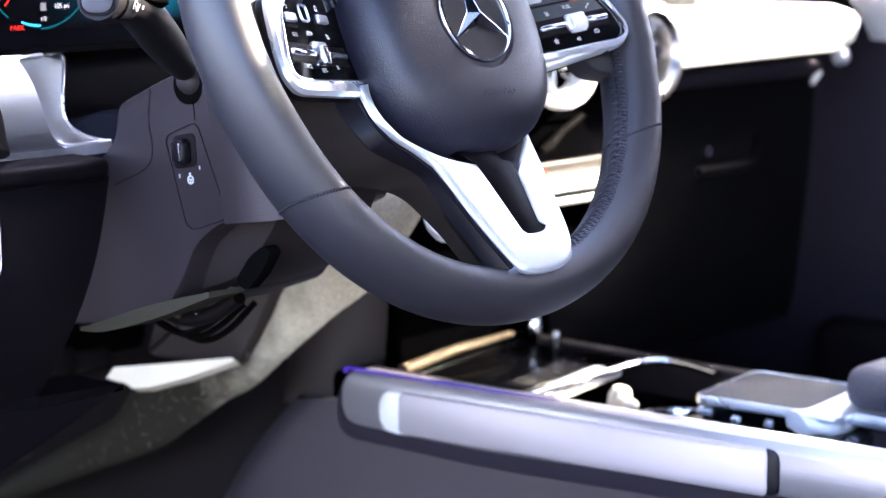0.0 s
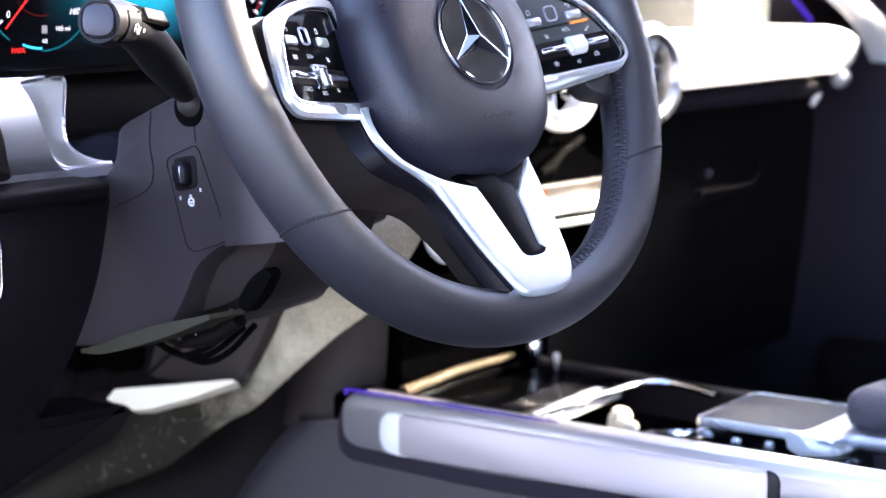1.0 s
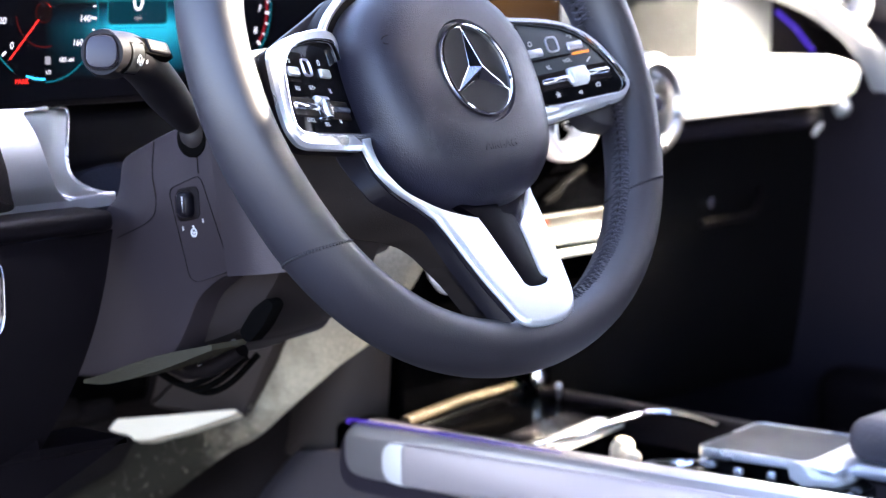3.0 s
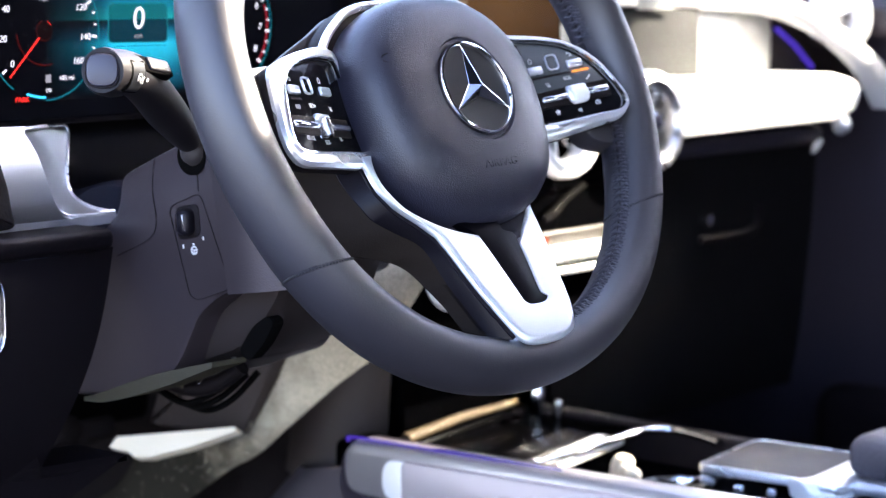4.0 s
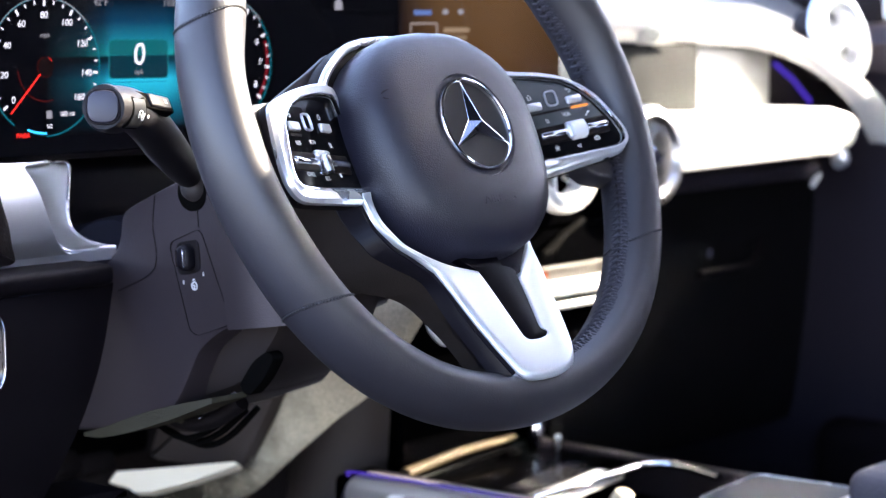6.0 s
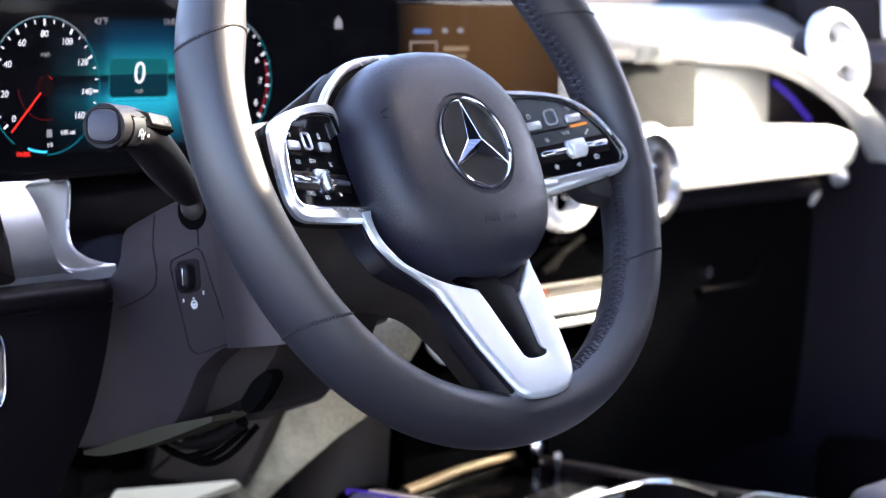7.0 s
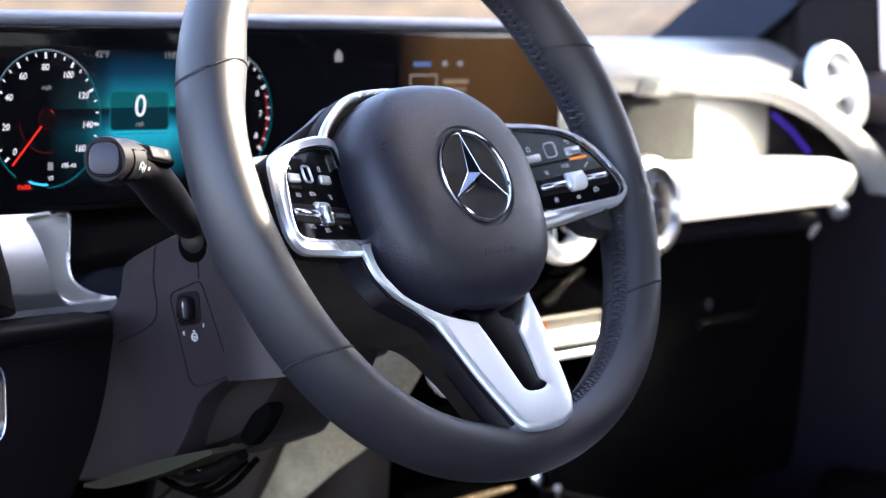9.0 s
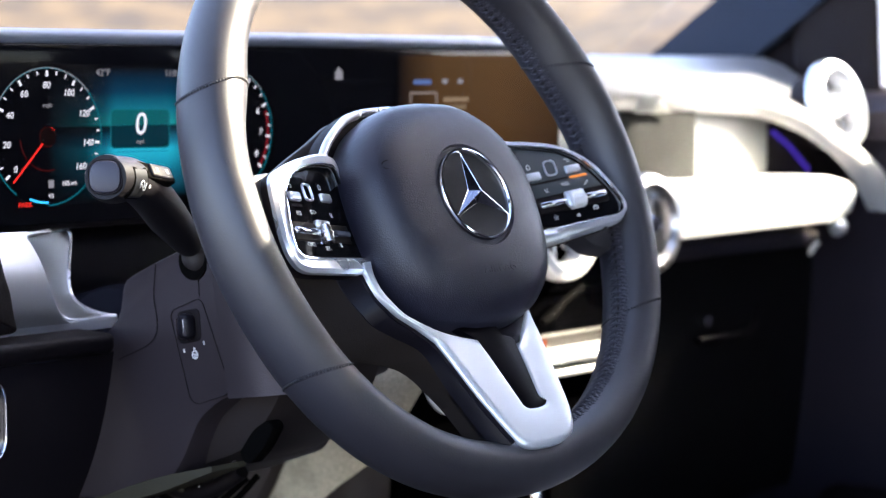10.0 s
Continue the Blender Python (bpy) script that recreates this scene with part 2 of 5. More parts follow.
def block(size, m=Matrix.Identity(4), bevel=0.002, seg=3, bm=None):
    """A box with rounded edges, centred on m."""
    own = bmesh.new()
    bmesh.ops.create_cube(own, size=1, matrix=Matrix.Diagonal((*size, 1)))
    if bevel:
        bmesh.ops.bevel(own, geom=own.edges[:] , offset=min(bevel, min(size) * 0.45), segments=seg, affect="EDGES", profile=0.5)
    own.transform(m)
    if bm is None:
        return own
    tmp = bpy.data.meshes.new("tmp")
    own.to_mesh(tmp)
    own.free()
    bm.from_mesh(tmp)
    bpy.data.meshes.remove(tmp)
    return bm


def lathe(profile, m=Matrix.Identity(4), seg=48, bm=None, ring=False):
    """Profile points (radius, height) turned round the z axis of m; ring leaves the middle open."""
    bm = bm or bmesh.new()
    rings = []
    for r, h in profile:
        rings.append([m @ Vector((max(r, 1e-5) * math.cos(2 * math.pi * i / seg), max(r, 1e-5) * math.sin(2 * math.pi * i / seg), h)) for i in range(seg)])
    return loft(bm, rings, caps=True, closed=ring)


def tube(path, radius, seg=10, bm=None, closed=False, squash=1.0, side=Vector((0, 0, 1))):
    """A round bar along a path; radius may be a list."""
    bm = bm or bmesh.new()
    rings, n = [], len(path)
    for i, p in enumerate(path):
        a = path[i - 1] if (i or closed) else p
        b = path[(i + 1) % n] if (i < n - 1 or closed) else p
        d = (Vector(b) - Vector(a)).normalized()
        s = d.cross(side)
        s = s.normalized() if s.length > 1e-6 else d.orthogonal().normalized()
        u = s.cross(d)
        r = radius[i] if isinstance(radius, (list, tuple)) else radius
        rings.append([Vector(p) + s * r * math.cos(2 * math.pi * k / seg) + u * r * squash * math.sin(2 * math.pi * k / seg) for k in range(seg)])
    return loft(bm, rings, closed=closed)


def sheet(fn, nu, nv, thick=0.004):
    """A curved panel: fn(u, v) gives its face for u, v from 0 to 1; it is given a thickness behind."""
    bm = bmesh.new()
    P = [[Vector(fn(i / nu, j / nv)) for j in range(nv + 1)] for i in range(nu + 1)]
    N = [[None] * (nv + 1) for _ in range(nu + 1)]
    for i in range(nu + 1):
        for j in range(nv + 1):
            du = P[min(i + 1, nu)][j] - P[max(i - 1, 0)][j]
            dv = P[i][min(j + 1, nv)] - P[i][max(j - 1, 0)]
            N[i][j] = du.cross(dv).normalized()
    A = [[bm.verts.new(p) for p in r] for r in P]
    B = [[bm.verts.new(p - n * thick) for p, n in zip(r, q)] for r, q in zip(P, N)]
    for i in range(nu):
        for j in range(nv):
            bm.faces.new((A[i][j], A[i + 1][j], A[i + 1][j + 1], A[i][j + 1]))
            bm.faces.new((B[i][j], B[i][j + 1], B[i + 1][j + 1], B[i + 1][j]))
    for i in range(nu):
        bm.faces.new((A[i][0], B[i][0], B[i + 1][0], A[i + 1][0]))
        bm.faces.new((A[i][nv], A[i + 1][nv], B[i + 1][nv], B[i][nv]))
    for j in range(nv):
        bm.faces.new((A[0][j], A[0][j + 1], B[0][j + 1], B[0][j]))
        bm.faces.new((A[nu][j], B[nu][j], B[nu][j + 1], A[nu][j + 1]))
    return bm


def writing(name, text, size, m, mat, parent, depth=0.0002, align="CENTER", shear=0.0, label="", wide=1.0):
    cu = bpy.data.curves.new(name, "FONT")
    cu.body, cu.size, cu.extrude, cu.shear = text, size, depth, shear
    cu.align_x, cu.align_y = align, "CENTER"
    tmp = new("tmp_text", cu)
    dg = bpy.context.evaluated_depsgraph_get()
    me = bpy.data.meshes.new_from_object(tmp.evaluated_get(dg))
    bpy.data.objects.remove(tmp)
    me.transform(m @ Matrix.Diagonal((wide, 1, 1, 1)))
    me.materials.clear()
    me.materials.append(mat)
    ob = new(name, me)
    ob.parent = parent
    ob.matrix_parent_inverse = parent.matrix_basis.inverted()
    return tagged(ob, label)


def on_face(x, y, z):
    """A frame on an upright face that looks to the rear: its x to the right, its y up."""
    return Matrix.Translation((x, y, z)) @ Matrix.Rotation(radians(90), 4, "X")


def facing(at, normal, up=(0, 0, 1)):
    """A frame at a place with its z along normal and its y as near up as can be."""
    z = Vector(normal).normalized()
    x = Vector(up).cross(z).normalized()
    y = z.cross(x)
    m = Matrix((x, y, z)).transposed().to_4x4()
    m.translation = at
    return m


# ---- the outside ----
def ground_height(x, y):
    """Flat asphalt that rises into a bank ahead of the car."""
    d = max(0.0, y + 0.35 * x - 7.0)
    return 0.32 * min(max(d, 0.8 * (x - 5.5)), 14.0) if max(d, x - 5.5) > 0 else 0.0


bm = bmesh.new()
xs = [-300, -80, -30, -12, -4, 2, 8, 14, 20, 30, 45, 80, 300]
ys = [-300, -80, -25, -8, 0, 4, 6, 7, 9, 11, 13, 16, 20, 30, 80, 300]
gv = [[bm.verts.new((x, y, ground_height(x, y))) for y in ys] for x in xs]
for i in range(len(xs) - 1):
    for j in range(len(ys) - 1):
        bm.faces.new((gv[i][j], gv[i + 1][j], gv[i + 1][j + 1], gv[i][j + 1]))
GROUND = bpy.data.materials.new("asphalt_and_dry_grass")
GROUND.use_nodes = True
nt = GROUND.node_tree
geo = nt.nodes.new("ShaderNodeNewGeometry")
sep = nt.nodes.new("ShaderNodeSeparateXYZ")
nt.links.new(geo.outputs["Position"], sep.inputs[0])
stp = nt.nodes.new("ShaderNodeMapRange")
stp.inputs["From Min"].default_value, stp.inputs["From Max"].default_value = 0.02, 0.12
nt.links.new(sep.outputs["Z"], stp.inputs["Value"])
tufts = nt.nodes.new("ShaderNodeTexNoise")
tufts.inputs["Scale"].default_value, tufts.inputs["Detail"].default_value = 1.5, 6
mp = nt.nodes.new("ShaderNodeMapping")
mp.inputs["Scale"].default_value = (2.0, 2.0, 0.5)
nt.links.new(geo.outputs["Position"], mp.inputs["Vector"])
nt.links.new(mp.outputs[0], tufts.inputs["Vector"])
ramp = nt.nodes.new("ShaderNodeValToRGB")
ramp.color_ramp.elements[0].position, ramp.color_ramp.elements[0].color = 0.38, (0.014, 0.0072, 0.0028, 1)
ramp.color_ramp.elements[1].position, ramp.color_ramp.elements[1].color = 0.60, (0.062, 0.037, 0.0145, 1)
nt.links.new(tufts.outputs[0], ramp.inputs[0])
mixc = nt.nodes.new("ShaderNodeMix")
mixc.data_type = "RGBA"
mixc.inputs[6].default_value = (0.13, 0.13, 0.134, 1)
nt.links.new(stp.outputs[0], mixc.inputs[0])
nt.links.new(ramp.outputs[0], mixc.inputs[7])
nt.links.new(mixc.outputs[2], nt.nodes["Principled BSDF"].inputs["Base Color"])
nt.nodes["Principled BSDF"].inputs["Roughness"].default_value = 0.95
tagged(part("ground", bm, GROUND, smooth=False), "grey worn asphalt that meets a bank of dry tan grass", "ground", kind="structure")

# ---- the car's shell ----
FLOOR, SILL, ROOF = 0.40, 0.46, 1.56
floor = tagged(part("floor", block((1.75, 3.4, 0.05), pose(0.36, -0.85, FLOOR - 0.025), 0.0), CARPET_DARK, smooth=False),
               "dark carpeted car floor", "floor", kind="structure")


def slab(name, lo, hi, mat, label, cat, bevel=0.01):
    size = [b - a for a, b in zip(lo, hi)]
    mid = [(a + b) / 2 for a, b in zip(lo, hi)]
    return tagged(part(name, block(size, pose(*mid), bevel), mat), label, cat, kind="structure")


slab("sill", (-0.60, -2.4, 0.30), (-0.47, 0.75, SILL), PAINT, "dark painted door sill of the car", "sill", 0.02)
slab("wall_right", (1.10, -2.6, 0.30), (1.22, 1.0, 1.02), PAINT, "dark lower side of the car body", "wall", 0.02)
slab("wall_rear", (-0.60, -2.66, 0.30), (1.22, -2.56, 1.06), DEEP, "dark lower rear wall of the cabin", "wall", 0.02)
slab("rear_header", (-0.60, -2.66, 1.47), (1.22, -2.56, ROOF), HEADLINER, "dark header over the rear window", "roof", 0.02)
slab("pillar_left", (-0.62, -1.02, 0.40), (-0.52, -0.80, ROOF), PLASTIC, "dark middle pillar beside the open door", "pillar", 0.02)
# unseen pillar, widened forward to keep sun off the console
slab("pillar_right", (1.10, -1.15, 1.02), (1.20, -0.355, ROOF), SHADE, "dark middle pillar on the passenger side, widened to block sun", "pillar", 0.02)
slab("roof_rail_left", (-0.60, -2.6, ROOF - 0.09), (-0.48, 0.0, ROOF + 0.04), HEADLINER, "grey lined roof rail over the driver's door", "roof rail", 0.02)
# unseen rail, hung lower to keep sun off the wheel
slab("roof_rail_right", (0.98, -2.6, ROOF - 0.14), (1.20, 0.0, ROOF + 0.04), HEADLINER, "grey lined roof rail on the passenger side, deepened to block sun", "roof rail", 0.02)
slab("roof_front", (-0.52, -0.06, ROOF - 0.05), (0.98, 0.0, ROOF + 0.03), HEADLINER, "grey lined windscreen header", "roof", 0.02)
# headliner round an unseen roof opening, placed to let sun onto the left rim
PX0, PX1, PY0, PY1 = 0.30, 0.70, -0.62, -0.22
for nm, a, b in (("ceiling_front", (-0.52, PY1), (1.0, -0.06)), ("ceiling_rear", (-0.52, -2.6), (1.0, PY0)), ("ceiling_left", (-0.52, PY0), (PX0, PY1)), ("ceiling_right", (PX1, PY0), (1.0, PY1))):
    slab(nm, (*a, ROOF - 0.02), (*b, ROOF + 0.03), HEADLINER, "dark fabric headliner round an added roof opening", "ceiling", 0.0)
slab("bulkhead", (-0.60, 0.78, 0.30), (1.22, 0.84, 1.0), DEEP, "black bulkhead ahead of the footwells", "bulkhead", 0.0)

slab("underbody", (-0.58, -2.6, 0.0), (1.20, 1.84, 0.37), DEEP, "dark lower body of the car down to the ground", "car body", 0.02)
slab("nose", (-0.55, 0.86, 0.30), (1.17, 1.84, 0.78), PAINT, "dark painted front of the car body", "car body", 0.03)

# sloping screen pillars
for nm, x0, x1, lab in (("pillar_front_left", -0.60, -0.50, "dark windscreen pillar on the driver's side"),
                        ("pillar_front_right", 1.06, 1.18, "dark blue-grey windscreen pillar on the passenger side")):
    bm = bmesh.new()
    rings = []
    for y, z in ((0.80, 0.953), (0.40, 1.233), (-0.02, 1.545)):
        rings.append([(x0, y, z), (x1, y, z), (x1, y - 0.10, z - 0.03), (x0, y - 0.10, z - 0.03)])
    tagged(part(nm, loft(bm, rings), PILLAR), lab, "pillar", kind="structure")

# bonnet
bm = sheet(lambda u, v: (-0.55 + 1.72 * u, 0.86 + 1.0 * v, 1.0 - 0.10 * v * v - 0.12 * (2 * u - 1) ** 4), 16, 8, 0.01)
tagged(part("bonnet", bm, PAINT), "dark painted bonnet ahead of the windscreen", "bonnet", kind="structure")

# ---- passenger door ----
door = empty("passenger_door", "dark closed passenger door with a glazed window", "car door", at=(1.08, 0.2, 0.45))


def door_skin(u, v):
    z = 0.42 + 0.62 * v
    return (1.06 + 0.03 * math.cos(v * 5.5) - 0.03 * v, 0.72 - 1.5 * u, z)


part("door_card", sheet(door_skin, 24, 20, 0.03), DOORSKIN, door)
part("armrest", block((0.08, 0.62, 0.06), pose(1.03, -0.25, 0.80), 0.02), SOFT, door, "padded dark armrest")
part("pocket", block((0.06, 0.55, 0.16), pose(1.035, 0.08, 0.55), 0.03), SHADE, door, "dark plastic door pocket")
# out of view the ledge is raised to keep sun off the glovebox
bm = bmesh.new()
rings = []
for y, z in ((0.72, 1.057), (0.13, 1.050), (0.03, 1.115), (-0.30, 1.135), (-0.55, 1.150), (-0.78, 1.165)):
    rings.append([(1.10, y, 1.0), (1.10, y, z), (1.085, y, z + 0.003), (1.045, y, z - 0.006), (1.03, y, z - 0.022), (1.03, y, 1.0)])
part("door_ledge", loft(bm, rings), PLASTIC, door, "padded dark window ledge, raised out of view to block sun")
part("window_pillar", block((0.04, 0.11, 0.5), pose(1.085, 0.375, 1.28, -3, 0, 0), 0.012), DEEP, door)
bm = bmesh.new()
tri = [(1.075, 0.66, 1.06), (1.075, 0.40, 1.06), (1.075, 0.36, 1.27)]
loft(bm, [tri, [(x + 0.03, y, z) for x, y, z in tri]])
part("mirror_corner", bm, SHADE, door, "dark triangular cover at the mirror")
part("window_seal", block((0.012, 0.007, 0.42), pose(1.055, 0.307, 1.265, -3, 0, 0), 0.003), PALE, door, "pale bright window channel strip")
glass = bpy.data.materials.new("window_glass")
glass.use_nodes = True
gb = glass.node_tree.nodes["Principled BSDF"]
gb.inputs["Base Color"].default_value = (0.75, 0.78, 0.78, 1)
gb.inputs["Transmission Weight"].default_value = 1.0
gb.inputs["Roughness"].default_value = 0.02
gb.inputs["IOR"].default_value = 1.1
pane = part("window_pane", block((0.004, 1.0, 0.46), pose(1.10, -0.22, 1.28), 0.0), glass, door, "clear window glass", smooth=False)
pane.visible_shadow = False

# ---- passenger seat ----
# back and headrest are out of view, added to block the sun
seat = empty("passenger_seat", "dark leather passenger seat with a headrest, added to block sun", "car seat", at=(0.74, -0.6, 0.40))
part("cushion", block((0.48, 0.50, 0.20), pose(0.74, -0.46, 0.57, 5, 0, 0), 0.05, 4), FABRIC, seat)
part("backrest", block((0.44, 0.13, 0.68), pose(0.72, -1.02, 0.91, 15, 0, 0), 0.05, 4), FABRIC, seat)
part("headrest", block((0.26, 0.10, 0.19), pose(0.72, -1.13, 1.34, 8, 0, 0), 0.04, 4), FABRIC, seat)
for x in (0.68, 0.80):
    part("headrest_post", tube([Vector((x - 0.02, -1.11, 1.18)), Vector((x - 0.02, -1.125, 1.28))], 0.006, 8), CHROME, seat)
part("seat_base", block((0.40, 0.42, 0.10), pose(0.74, -0.58, 0.45), 0.02), PLASTIC, seat)

# ---- windscreen ----
clear = bpy.data.materials.new("clear_glass")
clear.use_nodes = True
gb = clear.node_tree.nodes["Principled BSDF"]
gb.inputs["Base Color"].default_value = (0.95, 0.97, 0.96, 1)
gb.inputs["Transmission Weight"].default_value = 1.0
gb.inputs["Roughness"].default_value = 0.0
gb.inputs["IOR"].default_value = 1.05
bm = bmesh.new()
scr = [(-0.50, 0.80, 1.00), (1.08, 0.80, 1.00), (1.06, 0.0, 1.56), (-0.48, 0.0, 1.56)]
loft(bm, [scr, [(x, y + 0.004, z + 0.003) for x, y, z in scr]])
ws = tagged(part("windscreen", bm, clear, smooth=False), "clear sloping windscreen glass", "windscreen", kind="structure")
ws.visible_shadow = False
tinted = bpy.data.materials.new("tinted_glass")
tinted.use_nodes = True
gb = tinted.node_tree.nodes["Principled BSDF"]
gb.inputs["Base Color"].default_value = (0.42, 0.45, 0.46, 1)
gb.inputs["Transmission Weight"].default_value = 1.0
gb.inputs["Roughness"].default_value = 0.0
gb.inputs["IOR"].default_value = 1.05
# unseen panes added to dim the sky that the rim reflects
for nm, size, at in (("window_rear_right", (0.004, 1.40, 0.40), (1.13, -1.86, 1.22)), ("window_rear", (1.70, 0.004, 0.42), (0.31, -2.60, 1.265))):
    wg = tagged(part(nm, block(size, pose(*at), 0.0), tinted, smooth=False), "unseen rear pane, tinted to dim the reflected sky", "window", kind="structure")
    wg.visible_shadow = False
rg = tagged(part("roof_glass", block((PX1 - PX0, PY1 - PY0, 0.004), pose((PX0 + PX1) / 2, (PY0 + PY1) / 2, ROOF + 0.01), 0.0), tinted, smooth=False), "tinted pane in an unseen roof opening that lets sun in", "roof glass", kind="structure")
rg.visible_shadow = False
slab("cowl", (-0.55, 0.70, 0.93), (1.10, 0.90, 1.0), DEEP, "black plastic cowl under the windscreen", "cowl", 0.02)

# ---- dashboard ----
dash = empty("dashboard", "black soft dashboard with a broad metallic trim", "dashboard", at=(0.3, 0.45, 0.9))


def dash_top(u, v):
    """The upper skin, from the screen's foot back to the edge over the displays."""
    x = -0.52 + 1.60 * u
    y = 0.82 - (0.54 - 0.16 * min(1.0, max(0.0, (x - 0.43) / 0.03))) * v
    z = 1.03 + 0.067 * math.sin(min(v * 1.15, 1.0) * math.pi / 2) - 0.035 * min(1.0, max(0.0, (x - 0.44) / 0.05)) - 0.02 * max(0.0, (x - 0.75) / 0.33) ** 2
    return (x, y, z)


part("upper_pad", sheet(dash_top, 40, 14, -0.012), SOFT, dash, "black grained upper dashboard skin")
part("display_hood_edge", block((0.70, 0.030, 0.010), pose(0.09, 0.265, 1.0935), 0.0045), HOOD, dash, "bright silver edge above the displays")
part("core", block((1.56, 0.38, 0.20), pose(0.30, 0.59, 0.93), 0.02), DEEP, dash)
# the roll over the passenger trim
roll_t = smooth_line([(0.44, 0.33, 1.086), (0.546, 0.33, 1.083), (0.596, 0.33, 1.079), (0.721, 0.33, 1.070), (0.861, 0.325, 1.054), (0.945, 0.31, 1.023), (0.999, 0.295, 0.989), (1.018, 0.28, 0.962), (0.992, 0.27, 0.930)], 5)
roll_b = smooth_line([(0.44, 0.31, 1.037), (0.537, 0.31, 1.037), (0.591, 0.31, 1.036), (0.702, 0.31, 1.033), (0.810, 0.305, 1.028), (0.867, 0.295, 1.015), (0.904, 0.28, 0.995), (0.940, 0.27, 0.966), (0.968, 0.265, 0.930)], 5)


def between(a, b, u):
    i = u * (len(a) - 1)
    k = min(int(i), len(a) - 2)
    return a[k].lerp(a[k + 1], i - k), b[k].lerp(b[k + 1], i - k)


def roll_face(u, v):
    p, q = between(roll_t, roll_b, u)
    return p.lerp(q, v) + Vector((0, -0.022 * math.sin(v * math.pi) ** 0.8, 0))


def cap_face(u, v):
    p = between(roll_t, roll_b, min(u * 0.82, 1))[0]
    return Vector((p.x + 0.10 * u * v, p.y + (0.62 - p.y) * v, p.z + (1.089 - p.z) * math.sin(min(1.0, v * 1.8) * math.pi / 2)))


part("roll", sheet(roll_face, 48, 14, -0.010), ROLL, dash, "thick rolled grey edge of the dashboard")
part("passenger_top", sheet(cap_face, 36, 10, 0.006), CAP, dash, "grey cap of the dashboard above the niche")
part("passenger_fascia", block((0.46, 0.02, 0.105), pose(0.63, 0.325, 0.982), 0.008), DASHTRIM, dash, "grey metallic back wall of the open dashboard niche")
part("niche_panel", block((0.125, 0.012, 0.074), pose(0.655, 0.311, 0.998), 0.004), NICHE, dash, "dark grey insert in the niche")
part("niche_end", block((0.17, 0.03, 0.12), pose(0.945, 0.335, 0.985), 0.006), DEEP, dash, "gloss black end of the dashboard niche")
part("ambient_strip", tube([Vector((0.860, 0.312, 1.012)), Vector((0.893, 0.312, 0.996)), Vector((0.928, 0.312, 0.972))], 0.0025, 8), AMBIENT, dash, "violet ambient light strip")
tray = [(0.6117, 0.9219), (0.8564, 0.9243), (0.8799, 0.9231), (0.9123, 0.9326), (0.9227, 0.9525), (0.9059, 0.9628), (0.8667, 0.9704), (0.7741, 0.9695), (0.6205, 0.9739)]
part("silver_shelf", plate(rounded(tray, 0.007), -0.08, 0.05, 0.004, on_face(0, 0.30, 0)), SHELF, dash, "broad pale metallic trim panel below the niche")
part("lower_lip", block((0.34, 0.06, 0.017), pose(0.745, 0.318, 0.9105, 12, 0, 0), 0.006), DOORSKIN, dash, "dark grey lip under the silver trim")
# silver and pale pieces stand in for sunlight falling below the shelf
part("trim_sun_fleck", lathe([(0.0, 0.012), (0.007, 0.010), (0.010, 0.0), (0.007, -0.010), (0.0, -0.012)], pose(0.921, 0.272, 0.9165, 0, 70, 20), 20), SILVER, dash, "small silver piece for the sun fleck at the trim's end")
part("trim_sun_fleck", tube([Vector((0.905, 0.285, 0.901)), Vector((0.897, 0.285, 0.897)), Vector((0.889, 0.285, 0.890))], [0.002, 0.0035, 0.002], 10), PALE, dash, "pale streak standing in for sun below the trim")
# grey wedge laid on for the shaded underside of the roll
part("roll_shade_wedge", plate(rounded([(0.605, 1.034), (0.672, 1.034), (0.645, 1.046), (0.621, 1.0545)], 0.004, 4), 0.0, 0.002, 0.0012, on_face(0, 0.2985, 0)), DASHTRIM, dash, "grey wedge standing in for shade under the dashboard roll")
# glovebox


def glove_face(u, v):
    return (0.54 + 0.50 * u, 0.350 + 0.05 * (1 - v) ** 2 + 0.012 * v ** 3, 0.62 + 0.278 * v)


glove = part("glovebox_lid", sheet(glove_face, 10, 12, 0.02), SOFT, dash, "black glovebox lid")
part("glovebox_handle", tube(smooth_line([(0.777, 0.342, 0.807), (0.815, 0.340, 0.807), (0.854, 0.340, 0.807), (0.878, 0.342, 0.814), (0.893, 0.348, 0.831)], 5), 0.0038, 10, squash=1.2), SHADE, glove, "dark glovebox latch handle")
part("glovebox_lock", lathe([(0.0, 0.004), (0.0055, 0.004), (0.0065, -0.006)], on_face(0.801, 0.350, 0.825), 16), CHROME, glove, "round chrome glovebox lock")

# lower dashboard on the driver's side


def knee_face(u, v):
    z = 0.763 + 0.1335 * v
    right = -0.074 - (0.908 - z) * 0.47
    return (-0.52 + (right + 0.52) * u, 0.188 - 0.014 * math.sin(v * math.pi) + 0.012 * u ** 8, z)


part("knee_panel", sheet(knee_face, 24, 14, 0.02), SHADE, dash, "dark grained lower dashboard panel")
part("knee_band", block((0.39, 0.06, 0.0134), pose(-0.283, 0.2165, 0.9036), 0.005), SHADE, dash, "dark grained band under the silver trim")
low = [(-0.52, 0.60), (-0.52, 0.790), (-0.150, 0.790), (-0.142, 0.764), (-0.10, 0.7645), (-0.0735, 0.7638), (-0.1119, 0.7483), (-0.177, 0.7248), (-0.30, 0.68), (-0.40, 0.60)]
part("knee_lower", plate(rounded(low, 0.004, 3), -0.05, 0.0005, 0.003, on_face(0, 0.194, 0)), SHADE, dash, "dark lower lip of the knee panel")
